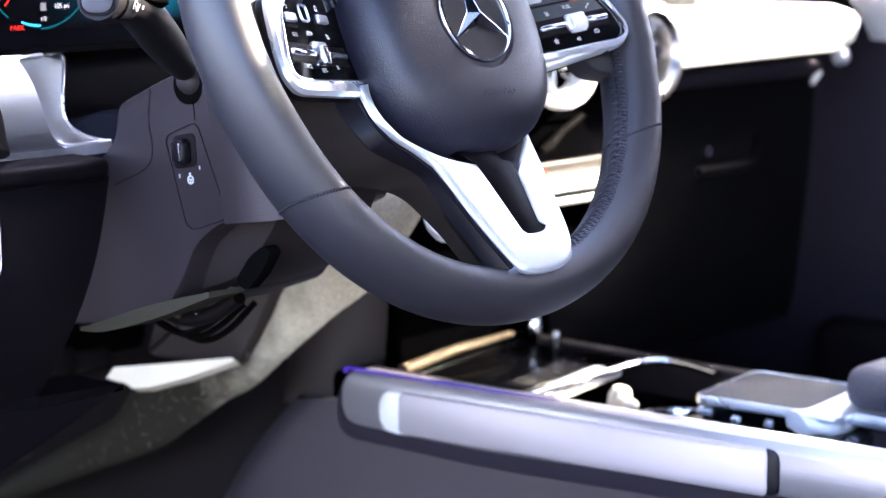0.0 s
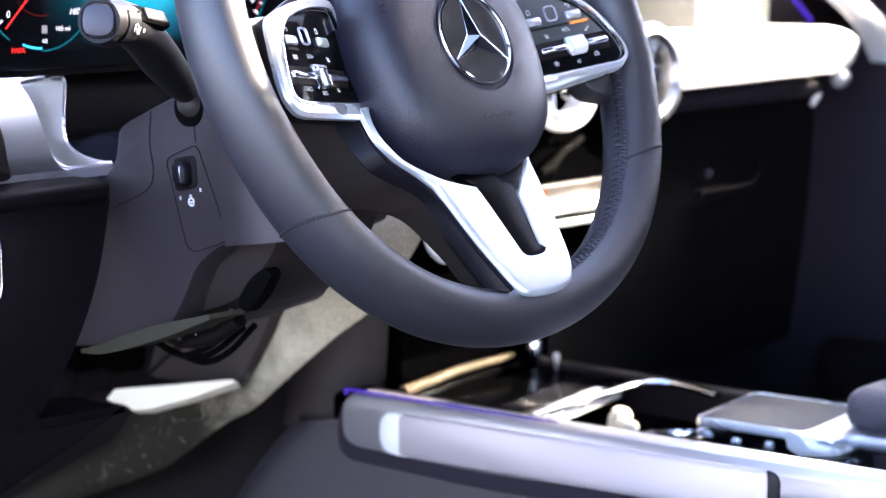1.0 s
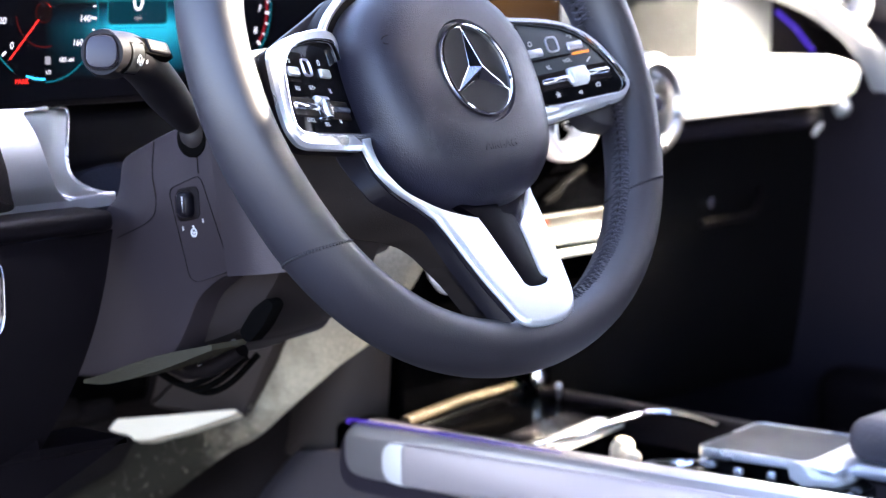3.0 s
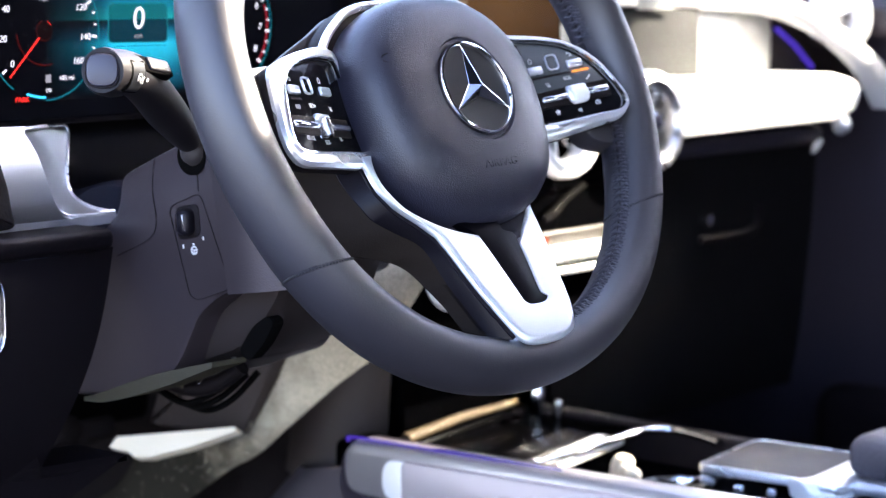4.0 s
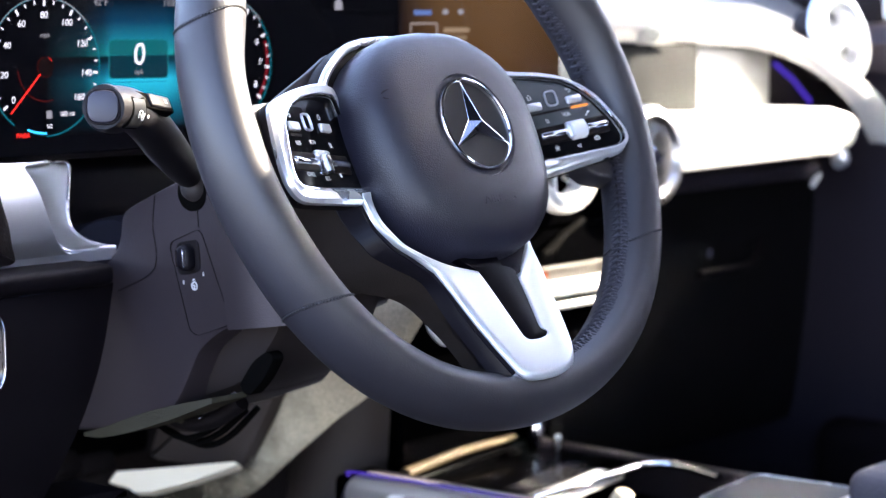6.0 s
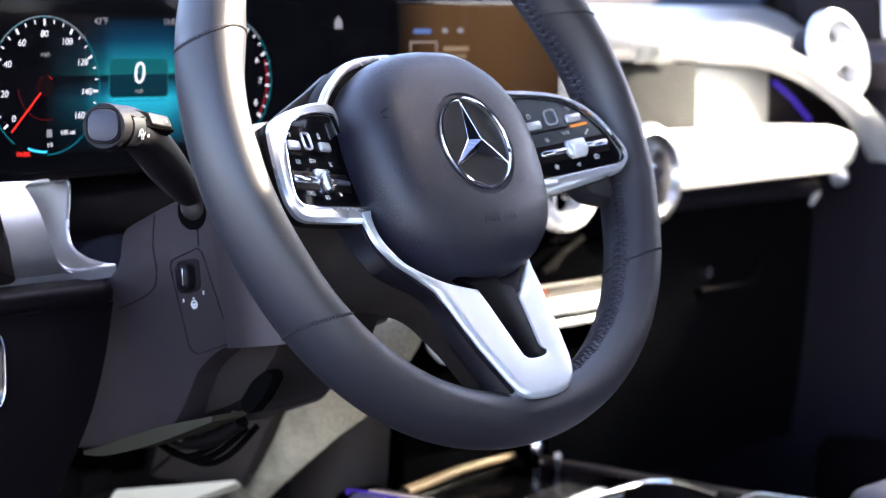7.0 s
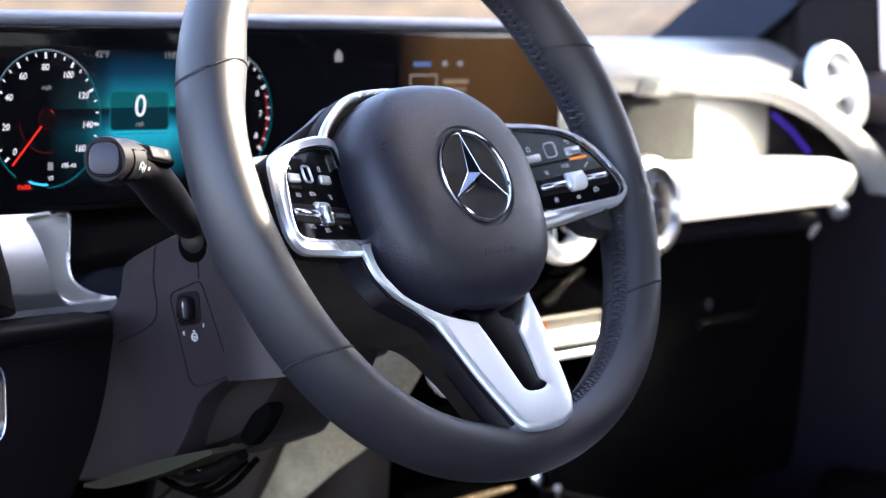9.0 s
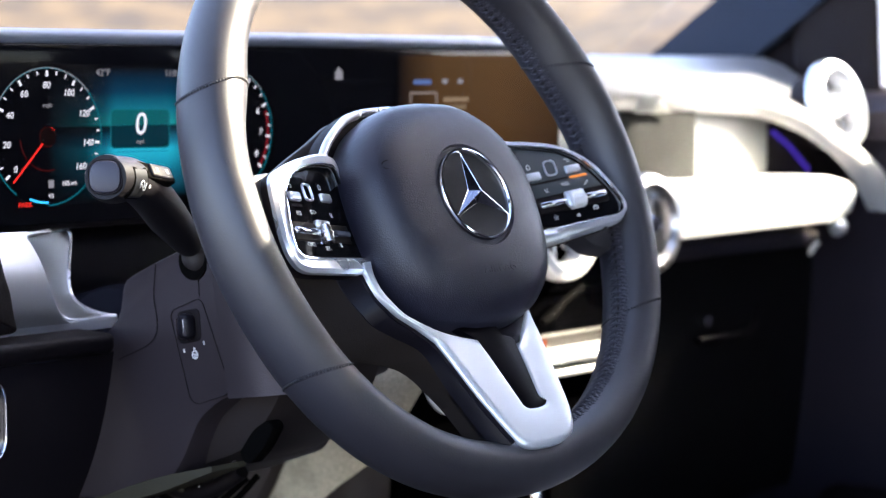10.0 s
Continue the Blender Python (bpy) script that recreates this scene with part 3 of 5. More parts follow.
horn = [(-0.30, 0.985), (-0.172, 0.985), (-0.160, 0.962), (-0.1572, 0.951), (-0.1526, 0.9381), (-0.1505, 0.9243), (-0.1474, 0.9135), (-0.30, 0.905)]
part("trim_end", plate(rounded(horn, 0.005, 4), 0.0, 0.012, 0.004, on_face(0, 0.217, 0)), DEEP, dash, "grained dark end piece beside the silver trim")
part("column_gaiter", lathe([(0.0, 0.030), (0.030, 0.026), (0.043, 0.008), (0.046, -0.02), (0.046, -0.05)], facing((-0.010, 0.300, 0.893), (-0.35, -0.85, 0.1)), 32), GAITER, dash, "soft dark blue gaiter round the column")
part("column_shelf", block((0.25, 0.09, 0.05), pose(0.040, 0.320, 0.9475), 0.02, 8), ROLLSKIN, dash, "rounded dark roll under the instruments")
# silver side trim with its scooped end
trim = [(-0.45, 0.974), (-0.140, 0.9645), (-0.134, 0.952), (-0.127, 0.938), (-0.121, 0.927), (-0.113, 0.918), (-0.102, 0.9135), (-0.075, 0.912), (-0.075, 0.908), (-0.143, 0.908), (-0.45, 0.903)]
side_trim = part("side_trim", plate(rounded(trim, 0.004), 0.0, 0.010, 0.003, on_face(0, 0.246, 0)), BRUSHED, dash, "brushed silver trim panel beside the wheel")
edge_a = smooth_line([(-0.1220, 0.2298, 0.9708), (-0.1255, 0.2287, 0.9694), (-0.1264, 0.2273, 0.9670), (-0.1245, 0.2241, 0.9619), (-0.1224, 0.2204, 0.9543), (-0.1206, 0.2175, 0.946), (-0.118, 0.2157, 0.9359),
                      (-0.1142, 0.2158, 0.9276), (-0.1097, 0.2174, 0.9222), (-0.1032, 0.2196, 0.9179), (-0.0947, 0.2210, 0.9156), (-0.0838, 0.2214, 0.9151), (-0.0724, 0.2217, 0.915), (-0.0613, 0.2217, 0.9149)], 6)
edge_b = smooth_line([(-0.0642, 0.268, 0.9685), (-0.0618, 0.267, 0.9677), (-0.0605, 0.266, 0.9657), (-0.0612, 0.265, 0.9621), (-0.0654, 0.2607, 0.9523), (-0.0698, 0.2563, 0.9419), (-0.0730, 0.252, 0.9344),
                      (-0.0723, 0.250, 0.9272), (-0.0681, 0.248, 0.9216), (-0.0612, 0.2464, 0.9173), (-0.0556, 0.2448, 0.9151), (-0.0523, 0.2432, 0.9140), (-0.0490, 0.2416, 0.9131), (-0.0461, 0.24, 0.9126)], 6)



def along(line, u):
    i = u * (len(line) - 1)
    k = min(int(i), len(line) - 2)
    return line[k].lerp(line[k + 1], i - k)


def bow(z):
    return 9.0 * (z - 0.931) ** 2 if z > 0.931 else 24.0 * (max(z, 0.9155) - 0.931) ** 2


def trim_face(u, v):
    near = along(edge_a, u)
    k = min(1.0, u / 0.62)
    far = Vector((-0.45, 0, 0.980 + (0.903 - 0.980) * k)) if u < 0.62 else Vector((-0.45, 0, 0.903)).lerp(Vector((-0.0610, 0, 0.9088)), ((u - 0.62) / 0.38) ** 0.6)
    p = near.lerp(far, v)
    p.y = 0.2155 + bow(min(p.z, 0.975)) if v > 0 else near.y
    return p


part("face", sheet(trim_face, 78, 16, 0.003), BRUSHED, side_trim, "softly bowed brushed face")


def scoop(u, v):
    p = along(edge_a, u).lerp(along(edge_b, u), v)
    hollow = 0.0035 * math.sin(v * math.pi) * math.sin(min(1.0, u * 1.6) * math.pi)
    return p + Vector((-0.5 * hollow, 0.8 * hollow, 0))


part("scoop", sheet(scoop, 78, 12, 0.002), SCOOP, side_trim, "scooped silver end face")
lip = [along(edge_b, 0.03), along(edge_b, 0.0).lerp(along(edge_a, 0.0), 0.03)] + [along(edge_b, 0.0).lerp(along(edge_a, 0.0), k / 6) for k in range(1, 6)] + edge_a
part("scoop_edge", tube([p + Vector((0.0, -0.0006, 0.0002)) for p in lip], 0.0011, 8), SILVER, side_trim, "bright polished edge")
part("scoop_top", tube([edge_a[0].lerp(edge_b[0], k / 8) + Vector((0, 0, -0.0004 + 0.0008 * math.sin(k / 8 * math.pi))) for k in range(9)] + edge_b[1:], 0.0014, 8), SILVER, side_trim, "bright polished edge")
ring = rounded([(-0.260, 0.845), (-0.186, 0.845), (-0.186, 0.895), (-0.260, 0.895)], 0.016, 6)
ring_in = rounded([(-0.2585, 0.8465), (-0.1875, 0.8465), (-0.1875, 0.8935), (-0.2585, 0.8935)], 0.015, 6)
sw = empty("light_switch", "rounded dark light switch panel with a thin chrome rim", "switch", at=(-0.22, 0.17, 0.87))
part("rim", frame_plate(ring, ring_in, 0.0, 0.006, 0.0006, on_face(0, 0.174, 0)), CHROME, sw, "thin chrome rim")
part("face", plate(ring_in, 0.0, 0.004, 0.001, on_face(0, 0.174, 0)), GLOSS, sw)

# ---- displays ----
disp = empty("display_panel", "wide black glass display panel with lit instruments", "display", at=(0.1, 0.26, 1.03))
DY = 0.250
outl = rounded([(-0.26, 0.974), (0.436, 0.974), (0.436, 1.089), (-0.26, 1.089)], 0.006)
part("glass", plate(outl, -0.018, 0.0, 0.0015, on_face(0, DY, 0)), SCREEN, disp, "black reflective glass")
part("casing", plate(rounded([(-0.262, 0.970), (0.439, 0.970), (0.439, 1.091), (-0.262, 1.091)], 0.006), -0.03, -0.004, 0.003, on_face(0, DY, 0)), DEEP, disp)
WHITE = lit("screen_white", (0.8, 0.85, 0.9), 0.13)
TEAL = lit("screen_teal", (0.0, 0.20, 0.25), 0.085)
RED = lit("screen_red", (0.9, 0.03, 0.02), 0.15)
CYAN = lit("screen_cyan", (0.02, 0.45, 0.8), 0.2)
GREY = lit("screen_grey", (0.4, 0.42, 0.45), 0.07)


def flat(pts, lift, mat, name, parent=disp, label=""):
    bm = bmesh.new()
    bm.faces.new([bm.verts.new((x, DY - lift, z)) for x, z in pts])
    return part(name, bm, mat, parent, label, smooth=False)


def landscape(name, x_stops, z_stops, strength, box):
    """A lit field of the instrument screen: colours by height, fading out sideways."""
    m = bpy.data.materials.new(name)
    m.use_nodes = True
    n2, l2 = m.node_tree.nodes, m.node_tree.links
    b = n2["Principled BSDF"]
    b.inputs["Base Color"].default_value = (0.004, 0.004, 0.005, 1)
    b.inputs["Roughness"].default_value = 0.07
    b.inputs["Specular IOR Level"].default_value = 0.08
    g = n2.new("ShaderNodeNewGeometry")
    sp = n2.new("ShaderNodeSeparateXYZ")
    l2.new(g.outputs["Position"], sp.inputs[0])
    ramps = []
    for axis, stops in (("X", x_stops), ("Z", z_stops)):
        lo, hi = stops[0][0], stops[-1][0]
        mr = n2.new("ShaderNodeMapRange")
        mr.inputs["From Min"].default_value, mr.inputs["From Max"].default_value = lo, hi
        l2.new(sp.outputs[axis], mr.inputs["Value"])
        rp = n2.new("ShaderNodeValToRGB")
        l2.new(mr.outputs[0], rp.inputs[0])
        for k, (at, col) in enumerate(stops):
            e = rp.color_ramp.elements[k] if k < 1 else (rp.color_ramp.elements[-1] if k == len(stops) - 1 else rp.color_ramp.elements.new((at - lo) / (hi - lo)))
            e.position, e.color = (at - lo) / (hi - lo), (*col, 1)
        ramps.append(rp)
    mx = n2.new("ShaderNodeVectorMath")
    mx.operation = "MULTIPLY"
    l2.new(ramps[0].outputs[0], mx.inputs[0])
    l2.new(ramps[1].outputs[0], mx.inputs[1])
    l2.new(mx.outputs[0], b.inputs["Emission Color"])
    b.inputs["Emission Strength"].default_value = strength
    return flat(box, 0.0010, m, name)


def grey(v):
    return (v, v, v)


landscape("centre_field", [(-0.090, grey(0.0)), (-0.060, grey(0.09)), (-0.044, grey(0.40)), (-0.034, grey(1.0)), (0.010, grey(1.0)), (0.024, grey(0.55)), (0.040, grey(0.0))],
          [(0.988, (0, 0, 0)), (1.004, (0.0, 0.11, 0.17)), (1.0175, (0.0, 0.33, 0.44)), (1.0205, (0.0, 0.36, 0.50)), (1.0245, (0.0, 0.17, 0.26)), (1.0325, (0.0, 0.022, 0.035)), (1.0352, (0.0, 0.010, 0.014)), (1.0368, (0.0, 0.24, 0.25)),
           (1.046, (0.0, 0.13, 0.18)), (1.058, (0.0, 0.030, 0.062)), (1.074, (0, 0, 0))], 0.135,
          [(-0.090, 0.986), (0.040, 0.986), (0.040, 1.076), (-0.090, 1.076)])


def arc(cx, cz, r0, r1, a0, a1, n=40):
    """A band of a circle, angles clockwise from straight up."""
    bm = bmesh.new()
    pts = [(math.sin(radians(a0 + (a1 - a0) * i / n)), math.cos(radians(a0 + (a1 - a0) * i / n))) for i in range(n + 1)]
    lo = [bm.verts.new((cx + r0 * s, DY - 0.0011, cz + r0 * c)) for s, c in pts]
    hi = [bm.verts.new((cx + r1 * s, DY - 0.0011, cz + r1 * c)) for s, c in pts]
    for i in range(n):
        bm.faces.new((lo[i], lo[i + 1], hi[i + 1], hi[i]))
    return bm


def tick(bm, cx, cz, a, r0, r1, w):
    s, c = math.sin(radians(a)), math.cos(radians(a))
    q = [(r0, -w), (r0, w), (r1, w), (r1, -w)]
    bm.faces.new([bm.verts.new((cx + r * s + t * c, DY - 0.0013, cz + r * c - t * s)) for r, t in q])


DIAL = [(-0.0905, 1.0300), (0.0630, 1.0305)]
R = 0.0440
for k, (cx, cz) in enumerate(DIAL):
    nm = "speedometer" if k == 0 else "rev_counter"
    bm = bmesh.new()
    bm.faces.new([bm.verts.new((cx + R * math.sin(2 * math.pi * i / 64), DY - 0.0008, cz + R * math.cos(2 * math.pi * i / 64))) for i in range(64)])
    face = part(nm, bm, SCREEN, disp, "black round dial with white figures" if k == 0 else "black round dial with a red zone", smooth=False)
    part("ring", arc(cx, cz, R - 0.0008, R, -145, 180), TEAL, face, "thin teal ring", smooth=False)
    part("ring_highlight", arc(cx, cz, R - 0.0009, R + 0.0001, -60, 50), GREY, face, "bright upper rim", smooth=False)
    bm = bmesh.new()
    for i in range(25):
        a = -128 + 256 * i / 24
        tick(bm, cx, cz, a, R * (0.865 if i % 3 == 0 else 0.90), R * 0.955, 0.0008 if i % 3 == 0 else 0.0005)
    part("scale", bm, WHITE, face, smooth=False)
    figs = [("0", -128), ("20", -98), ("40", -65), ("60", -34), ("80", -1), ("100", 32), ("120", 64), ("140", 98), ("160", 127)] if k == 0 else [("6", 66), ("7", 92), ("8", 120)]
    for txt, a in figs:
        rr = R * 0.74
        writing("figure", txt, 0.0060, on_face(cx + rr * math.sin(radians(a)), DY - 0.0014, cz + rr * math.cos(radians(a))), WHITE, face, 0.0001, shear=0.12)
    if k == 0:
        bm = bmesh.new()
        tick(bm, cx, cz, -136, 0.006, R * 0.90, 0.0006)
        part("needle", bm, RED, face, "red needle", smooth=False)
        bm = bmesh.new()
        bm.faces.new([bm.verts.new((cx + 0.006 * math.sin(i * math.pi / 12), DY - 0.0016, cz + 0.006 * math.cos(i * math.pi / 12))) for i in range(24)])
        part("needle_hub", bm, lit("hub_dark", (0.05, 0.012, 0.012), 0.008), face, smooth=False)
        part("needle_tail", arc(cx, cz, 0.0060, 0.0064, 10, 350, 40), lit("hub_red", (0.4, 0.03, 0.02), 0.02), face, smooth=False)
        part("needle_trail", arc(cx, cz, 0.0212, 0.0218, -95, -195, 30), lit("trail_red", (0.4, 0.02, 0.02), 0.022), face, "dim red arc", smooth=False)
        part("needle_tail", arc(cx, cz, 0.0055, 0.0066, 25, 60, 6), RED, face, smooth=False)
        writing("unit", "mph", 0.0042, on_face(cx, DY - 0.0014, cz + 0.020), GREY, face, 0.0001)
        writing("range_text", "105 mi", 0.0043, on_face(cx + 0.0165, DY - 0.0014, cz - 0.0300), WHITE, face, 0.0001)
        writing("half_mark", "1/2", 0.0036, on_face(cx + 0.002, DY - 0.0014, cz - 0.0375), WHITE, face, 0.0001)
        writing("park", "PARK", 0.0045, on_face(cx - 0.0185, DY - 0.0014, cz - 0.0425), RED, face, 0.0001, label="red lit parking word")
        part("fuel_icon", block((0.004, 0.0004, 0.005), pose(cx + 0.002, DY - 0.0014, cz - 0.0300), 0.0), GREY, face, smooth=False)
        part("fuel_bar", arc(cx, cz, R - 0.0030, R - 0.0016, -159, -180, 12), CYAN, face, "blue fuel gauge arc", smooth=False)
    else:
        part("red_zone", arc(cx, cz, R * 0.885, R * 0.925, 70, 130, 20), lit("dim_red", (0.50, 0.03, 0.05), 0.045), face, "red zone", smooth=False)
box_out = rounded([(-0.0394, 1.0210), (0.0116, 1.0204), (0.0118, 1.0464), (-0.0390, 1.0470)], 0.004, 5)
box_in = rounded([(-0.0387, 1.0217), (0.0109, 1.0211), (0.0111, 1.0457), (-0.0383, 1.0463)], 0.0035, 5)
flat([(p.x, p.y) for p in rounded([(-0.0383, 1.0365), (0.0110, 1.0362), (0.0111, 1.0457), (-0.0383, 1.0463)], 0.001, 2)], 0.0011, lit("speed_box_upper", (0.0, 0.14, 0.15), 0.08), "speed_box")
flat([(p.x, p.y) for p in rounded([(-0.0387, 1.0217), (0.0109, 1.0211), (0.0109, 1.0360), (-0.0384, 1.0363)], 0.001, 2)], 0.0011, lit("speed_box_lower", (0.0, 0.04, 0.058), 0.07), "speed_box")
part("speed_frame", frame_plate(box_out, box_in, 0.0, 0.0012, 0.0001, on_face(0, DY, 0)), lit("speed_edge", (0.0, 0.16, 0.19), 0.10), disp, smooth=False)
flat([(-0.034, 1.0186), (0.010, 1.0183), (0.010, 1.0189), (-0.034, 1.0192)], 0.0011, lit("field_line", (0.0, 0.16, 0.24), 0.10), "field_line")
writing("speed_figure", "0", 0.0205, on_face(-0.0139, DY - 0.0014, 1.0362), WHITE, disp, 0.0001, shear=0.1, wide=1.0)
writing("speed_unit", "mph", 0.0040, on_face(-0.0141, DY - 0.0014, 1.0252), GREY, disp, 0.0001)
writing("temperature", "42\u00b0F", 0.0062, on_face(-0.0450, DY - 0.0014, 1.0705), GREY, disp, 0.0001)
writing("clock", "11:0", 0.0062, on_face(0.0130, DY - 0.0014, 1.0700), GREY, disp, 0.0001)
# the centre screen
landscape("centre_screen", [(0.238, grey(0.0)), (0.250, grey(0.25)), (0.285, grey(0.85)), (0.36, grey(1.0)), (0.434, grey(0.55))],
          [(0.985, (0.12, 0.06, 0.016)), (1.03, (0.24, 0.125, 0.04)), (1.084, (0.30, 0.165, 0.06))], 0.036,
          [(0.238, 0.985), (0.432, 0.985), (0.432, 1.084), (0.238, 1.084)])
home = bmesh.new()
home.faces.new([home.verts.new((x, DY - 0.0014, z)) for x, z in ((0.1705, 1.0655), (0.1785, 1.0655), (0.1785, 1.0710), (0.1745, 1.0750), (0.1705, 1.0710))])
part("home_icon", home, GREY, disp, smooth=False)
part("radio_tile", frame_plate([(0.252, 1.042), (0.283, 1.042), (0.283, 1.056), (0.252, 1.056)], [(0.2535, 1.0435), (0.2815, 1.0435), (0.2815, 1.0545), (0.2535, 1.0545)], 0.0, 0.0014, 0.0002, on_face(0, DY, 0)),
     lit("tile_frame", (0.35, 0.30, 0.26), 0.08), disp, smooth=False)
for x, z, w, mt in ((0.266, 1.0635, 0.020, lit("tile_blue", (0.12, 0.22, 0.5), 0.08)), (0.292, 1.064, 0.006, GREY), (0.310, 1.064, 0.006, GREY), (0.305, 1.050, 0.030, lit("tile_text", (0.4, 0.3, 0.18), 0.07)), (0.305, 1.044, 0.024, lit("tile_text2", (0.35, 0.26, 0.15), 0.06))):
    flat([(x - w / 2, z - 0.0018), (x + w / 2, z - 0.0018), (x + w / 2, z + 0.0018), (x - w / 2, z + 0.0018)], 0.0012, mt, "text_bar")


# ---- air vents ----
def vent(at, normal, r, label, ring=None, inner=None):
    v = empty("air_vent", label, "air vent", "round air vents", at=at)
    m = facing(at, normal)
    part("outer_ring", lathe([(r * 0.66, -0.012), (r * 0.68, 0.002), (r * 0.80, 0.007), (r * 0.95, 0.005), (r, 0.000), (r, -0.008), (r * 0.66, -0.014)], m, 56, ring=True), ring or CHROME, v, "bright silver outer ring")
    part("bowl", lathe([(0.0, -0.034), (r * 0.80, -0.034), (r * 0.82, -0.002), (r * 0.79, -0.002), (r * 0.77, -0.030), (0.0, -0.030)], m, 40), inner or DEEP, v)
    for k in range(8):
        part("blade", block((r * 0.62, 0.0030, 0.014), m @ Matrix.Rotation(k * math.pi / 4, 4, "Z") @ pose(r * 0.46, 0, -0.016, 25, 0, 0), 0.001, 2), VENT, v)
    part("hub", lathe([(0.0, 0.008), (r * 0.16, 0.007), (r * 0.24, 0.002), (r * 0.25, -0.03)], m, 32), CHROME, v, "chrome hub")
    return v


vent((0.952, 0.292, 1.0380), (0.0, -1, 0.27), 0.0478, "round turbine air vent with a broad bright silver ring", SILVER, DEEP)
vent((0.455, 0.258, 0.941), (0, -1, 0.06), 0.0445, "round turbine air vent with a bright chrome ring", PALE)
vent((0.575, 0.258, 0.938), (0, -1, 0.06), 0.0455, "round turbine air vent with a bright chrome ring", VENT, SHELF)
vent((0.350, 0.258, 0.942), (0, -1, 0.06), 0.0455, "round turbine air vent with a bright chrome ring", VENT)

# ---- centre stack ----
stack = empty("climate_panel", "black climate panel with a silver bar of switches", "control panel", at=(0.45, 0.27, 0.86))
# dark bar put in for a blurred reflection on the panel
part("lever", tube([Vector((0.4325, 0.264, 0.864)), Vector((0.446, 0.264, 0.869)), Vector((0.462, 0.264, 0.879)), Vector((0.487, 0.264, 0.889))], [0.003, 0.0045, 0.003, 0.0025], 12), PIT, stack, "dull dark bar standing in for a reflection below the vents")
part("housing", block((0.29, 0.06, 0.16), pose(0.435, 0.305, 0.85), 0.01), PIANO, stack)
part("vent_shelf", block((0.26, 0.02, 0.012), pose(0.41, 0.285, 0.884), 0.004), CLOTH, stack)
# strip's colour is darkened in place of shade on the panel
part("display_strip", block((0.20, 0.006, 0.014), pose(0.45, 0.273, 0.8445), 0.002), material("bronze_strip", (0.0060, 0.0036, 0.0017), 0.45, 0.0, wear=0.1, spec=0.2), stack, "dim amber climate strip")
part("switch_bar", block((0.21, 0.03, 0.010), pose(0.435, 0.262, 0.8342), 0.0045), SHELF, stack, "silver bar of switches")
part("lower_bar", block((0.21, 0.02, 0.006), pose(0.435, 0.262, 0.8202), 0.0028), SHELF, stack, "lower bright bar")
part("hazard_mark", block((0.008, 0.006, 0.008), pose(0.438, 0.269, 0.8445), 0.001), lit("amber", (0.9, 0.16, 0.03), 0.08), stack, "small orange lamp")
# ---- steering column ----
col = empty("steering_column", "dark grained steering column shroud with a heating knob", "steering column", at=(0, 0.2, 0.88))


SIDE = Matrix(((0, 0, -1, 0), (-1, 0, 0, 0), (0, 1, 0, 0), (0, 0, 0, 1)))  # plate x to the rear, y up, z to the left
FACE = 0.067
prof = [(0.116, 0.9665), (0.138, 0.968), (0.172, 0.955), (0.207, 0.940), (0.210, 0.918), (0.236, 0.895), (0.278, 0.846), (0.290, 0.792), (0.257, 0.793), (0.2204, 0.7975), (0.190, 0.8085),
        (0.160, 0.819), (0.148, 0.836), (0.136, 0.858), (0.118, 0.871), (0.0985, 0.8785)]
shroud = part("shroud", plate(rounded([(-y, z) for y, z in prof], 0.008, 4), -0.067, FACE, 0.004, SIDE), PLASTIC, col, "dark grained upper shroud")


def cheek(u, v):
    y0, z0 = 0.1215 + (0.1045 - 0.1215) * v, 0.9660 + (0.8752 - 0.9660) * v
    k = max(0.0, u - 0.06)
    return (-FACE - 0.0004 + 0.050 * k ** 3.0, y0 - 0.062 * u, z0 + 0.012 * u * (v - 0.3))


part("cheek", sheet(cheek, 24, 12, 0.004), PLASTIC, shroud, "rounded rear cheek of the shroud")
part("lower_shroud", plate(rounded([(-0.235, 0.800), (-0.20, 0.806), (-0.115, 0.836), (-0.085, 0.872), (-0.075, 0.90), (-0.205, 0.92)], 0.02, 6), -0.035, 0.048, 0.012, SIDE), COWL, col, "dark lower shroud under the column")
felt_lo = smooth_line([(-0.245, 0.791, 0), (-0.220, 0.794, 0), (-0.171, 0.809, 0), (-0.122, 0.828, 0)], 5)
felt_hi = smooth_line([(-0.245, 0.7935, 0), (-0.224, 0.800, 0), (-0.178, 0.8165, 0), (-0.122, 0.8315, 0)], 5)
part("felt_edge", loft(bmesh.new(), [[SIDE @ Vector((p.x, p.y, 0.069)), SIDE @ Vector((q.x, q.y, 0.069)), SIDE @ Vector((q.x, q.y, 0.040)), SIDE @ Vector((p.x, p.y, 0.040))] for p, q in zip(felt_lo, felt_hi)]), FELT, col, "pale felt edge under the column")


part("cowl_pocket", plate(rounded([(-0.120, 0.836), (-0.107, 0.853), (-0.094, 0.861), (-0.088, 0.857), (-0.098, 0.842), (-0.111, 0.830)], 0.005, 4), 0.040, 0.0495, 0.001, SIDE), PIT, col, "black pocket under the column")
part("cowl_screw", lathe([(0.0, 0.0008), (0.0011, 0.0006), (0.0014, -0.002)], SIDE @ pose(-0.1240, 0.8305, 0.050), 16), VENT, col, "small screw")
part("adjust_lever", tube(smooth_line([(-0.02, 0.222, 0.803), (-0.022, 0.205, 0.7995), (-0.024, 0.185, 0.8005), (-0.022, 0.166, 0.807), (-0.018, 0.150, 0.818)], 5), 0.0068, 12, squash=0.8), DEEP, col, "black lever for the column height")
# olive block and chrome dot stand in for highlights on the lever
part("lever_highlight", block((0.006, 0.014, 0.004), pose(-0.0275, 0.199, 0.8022, 8, 0, 0), 0.0015), FELT, col)
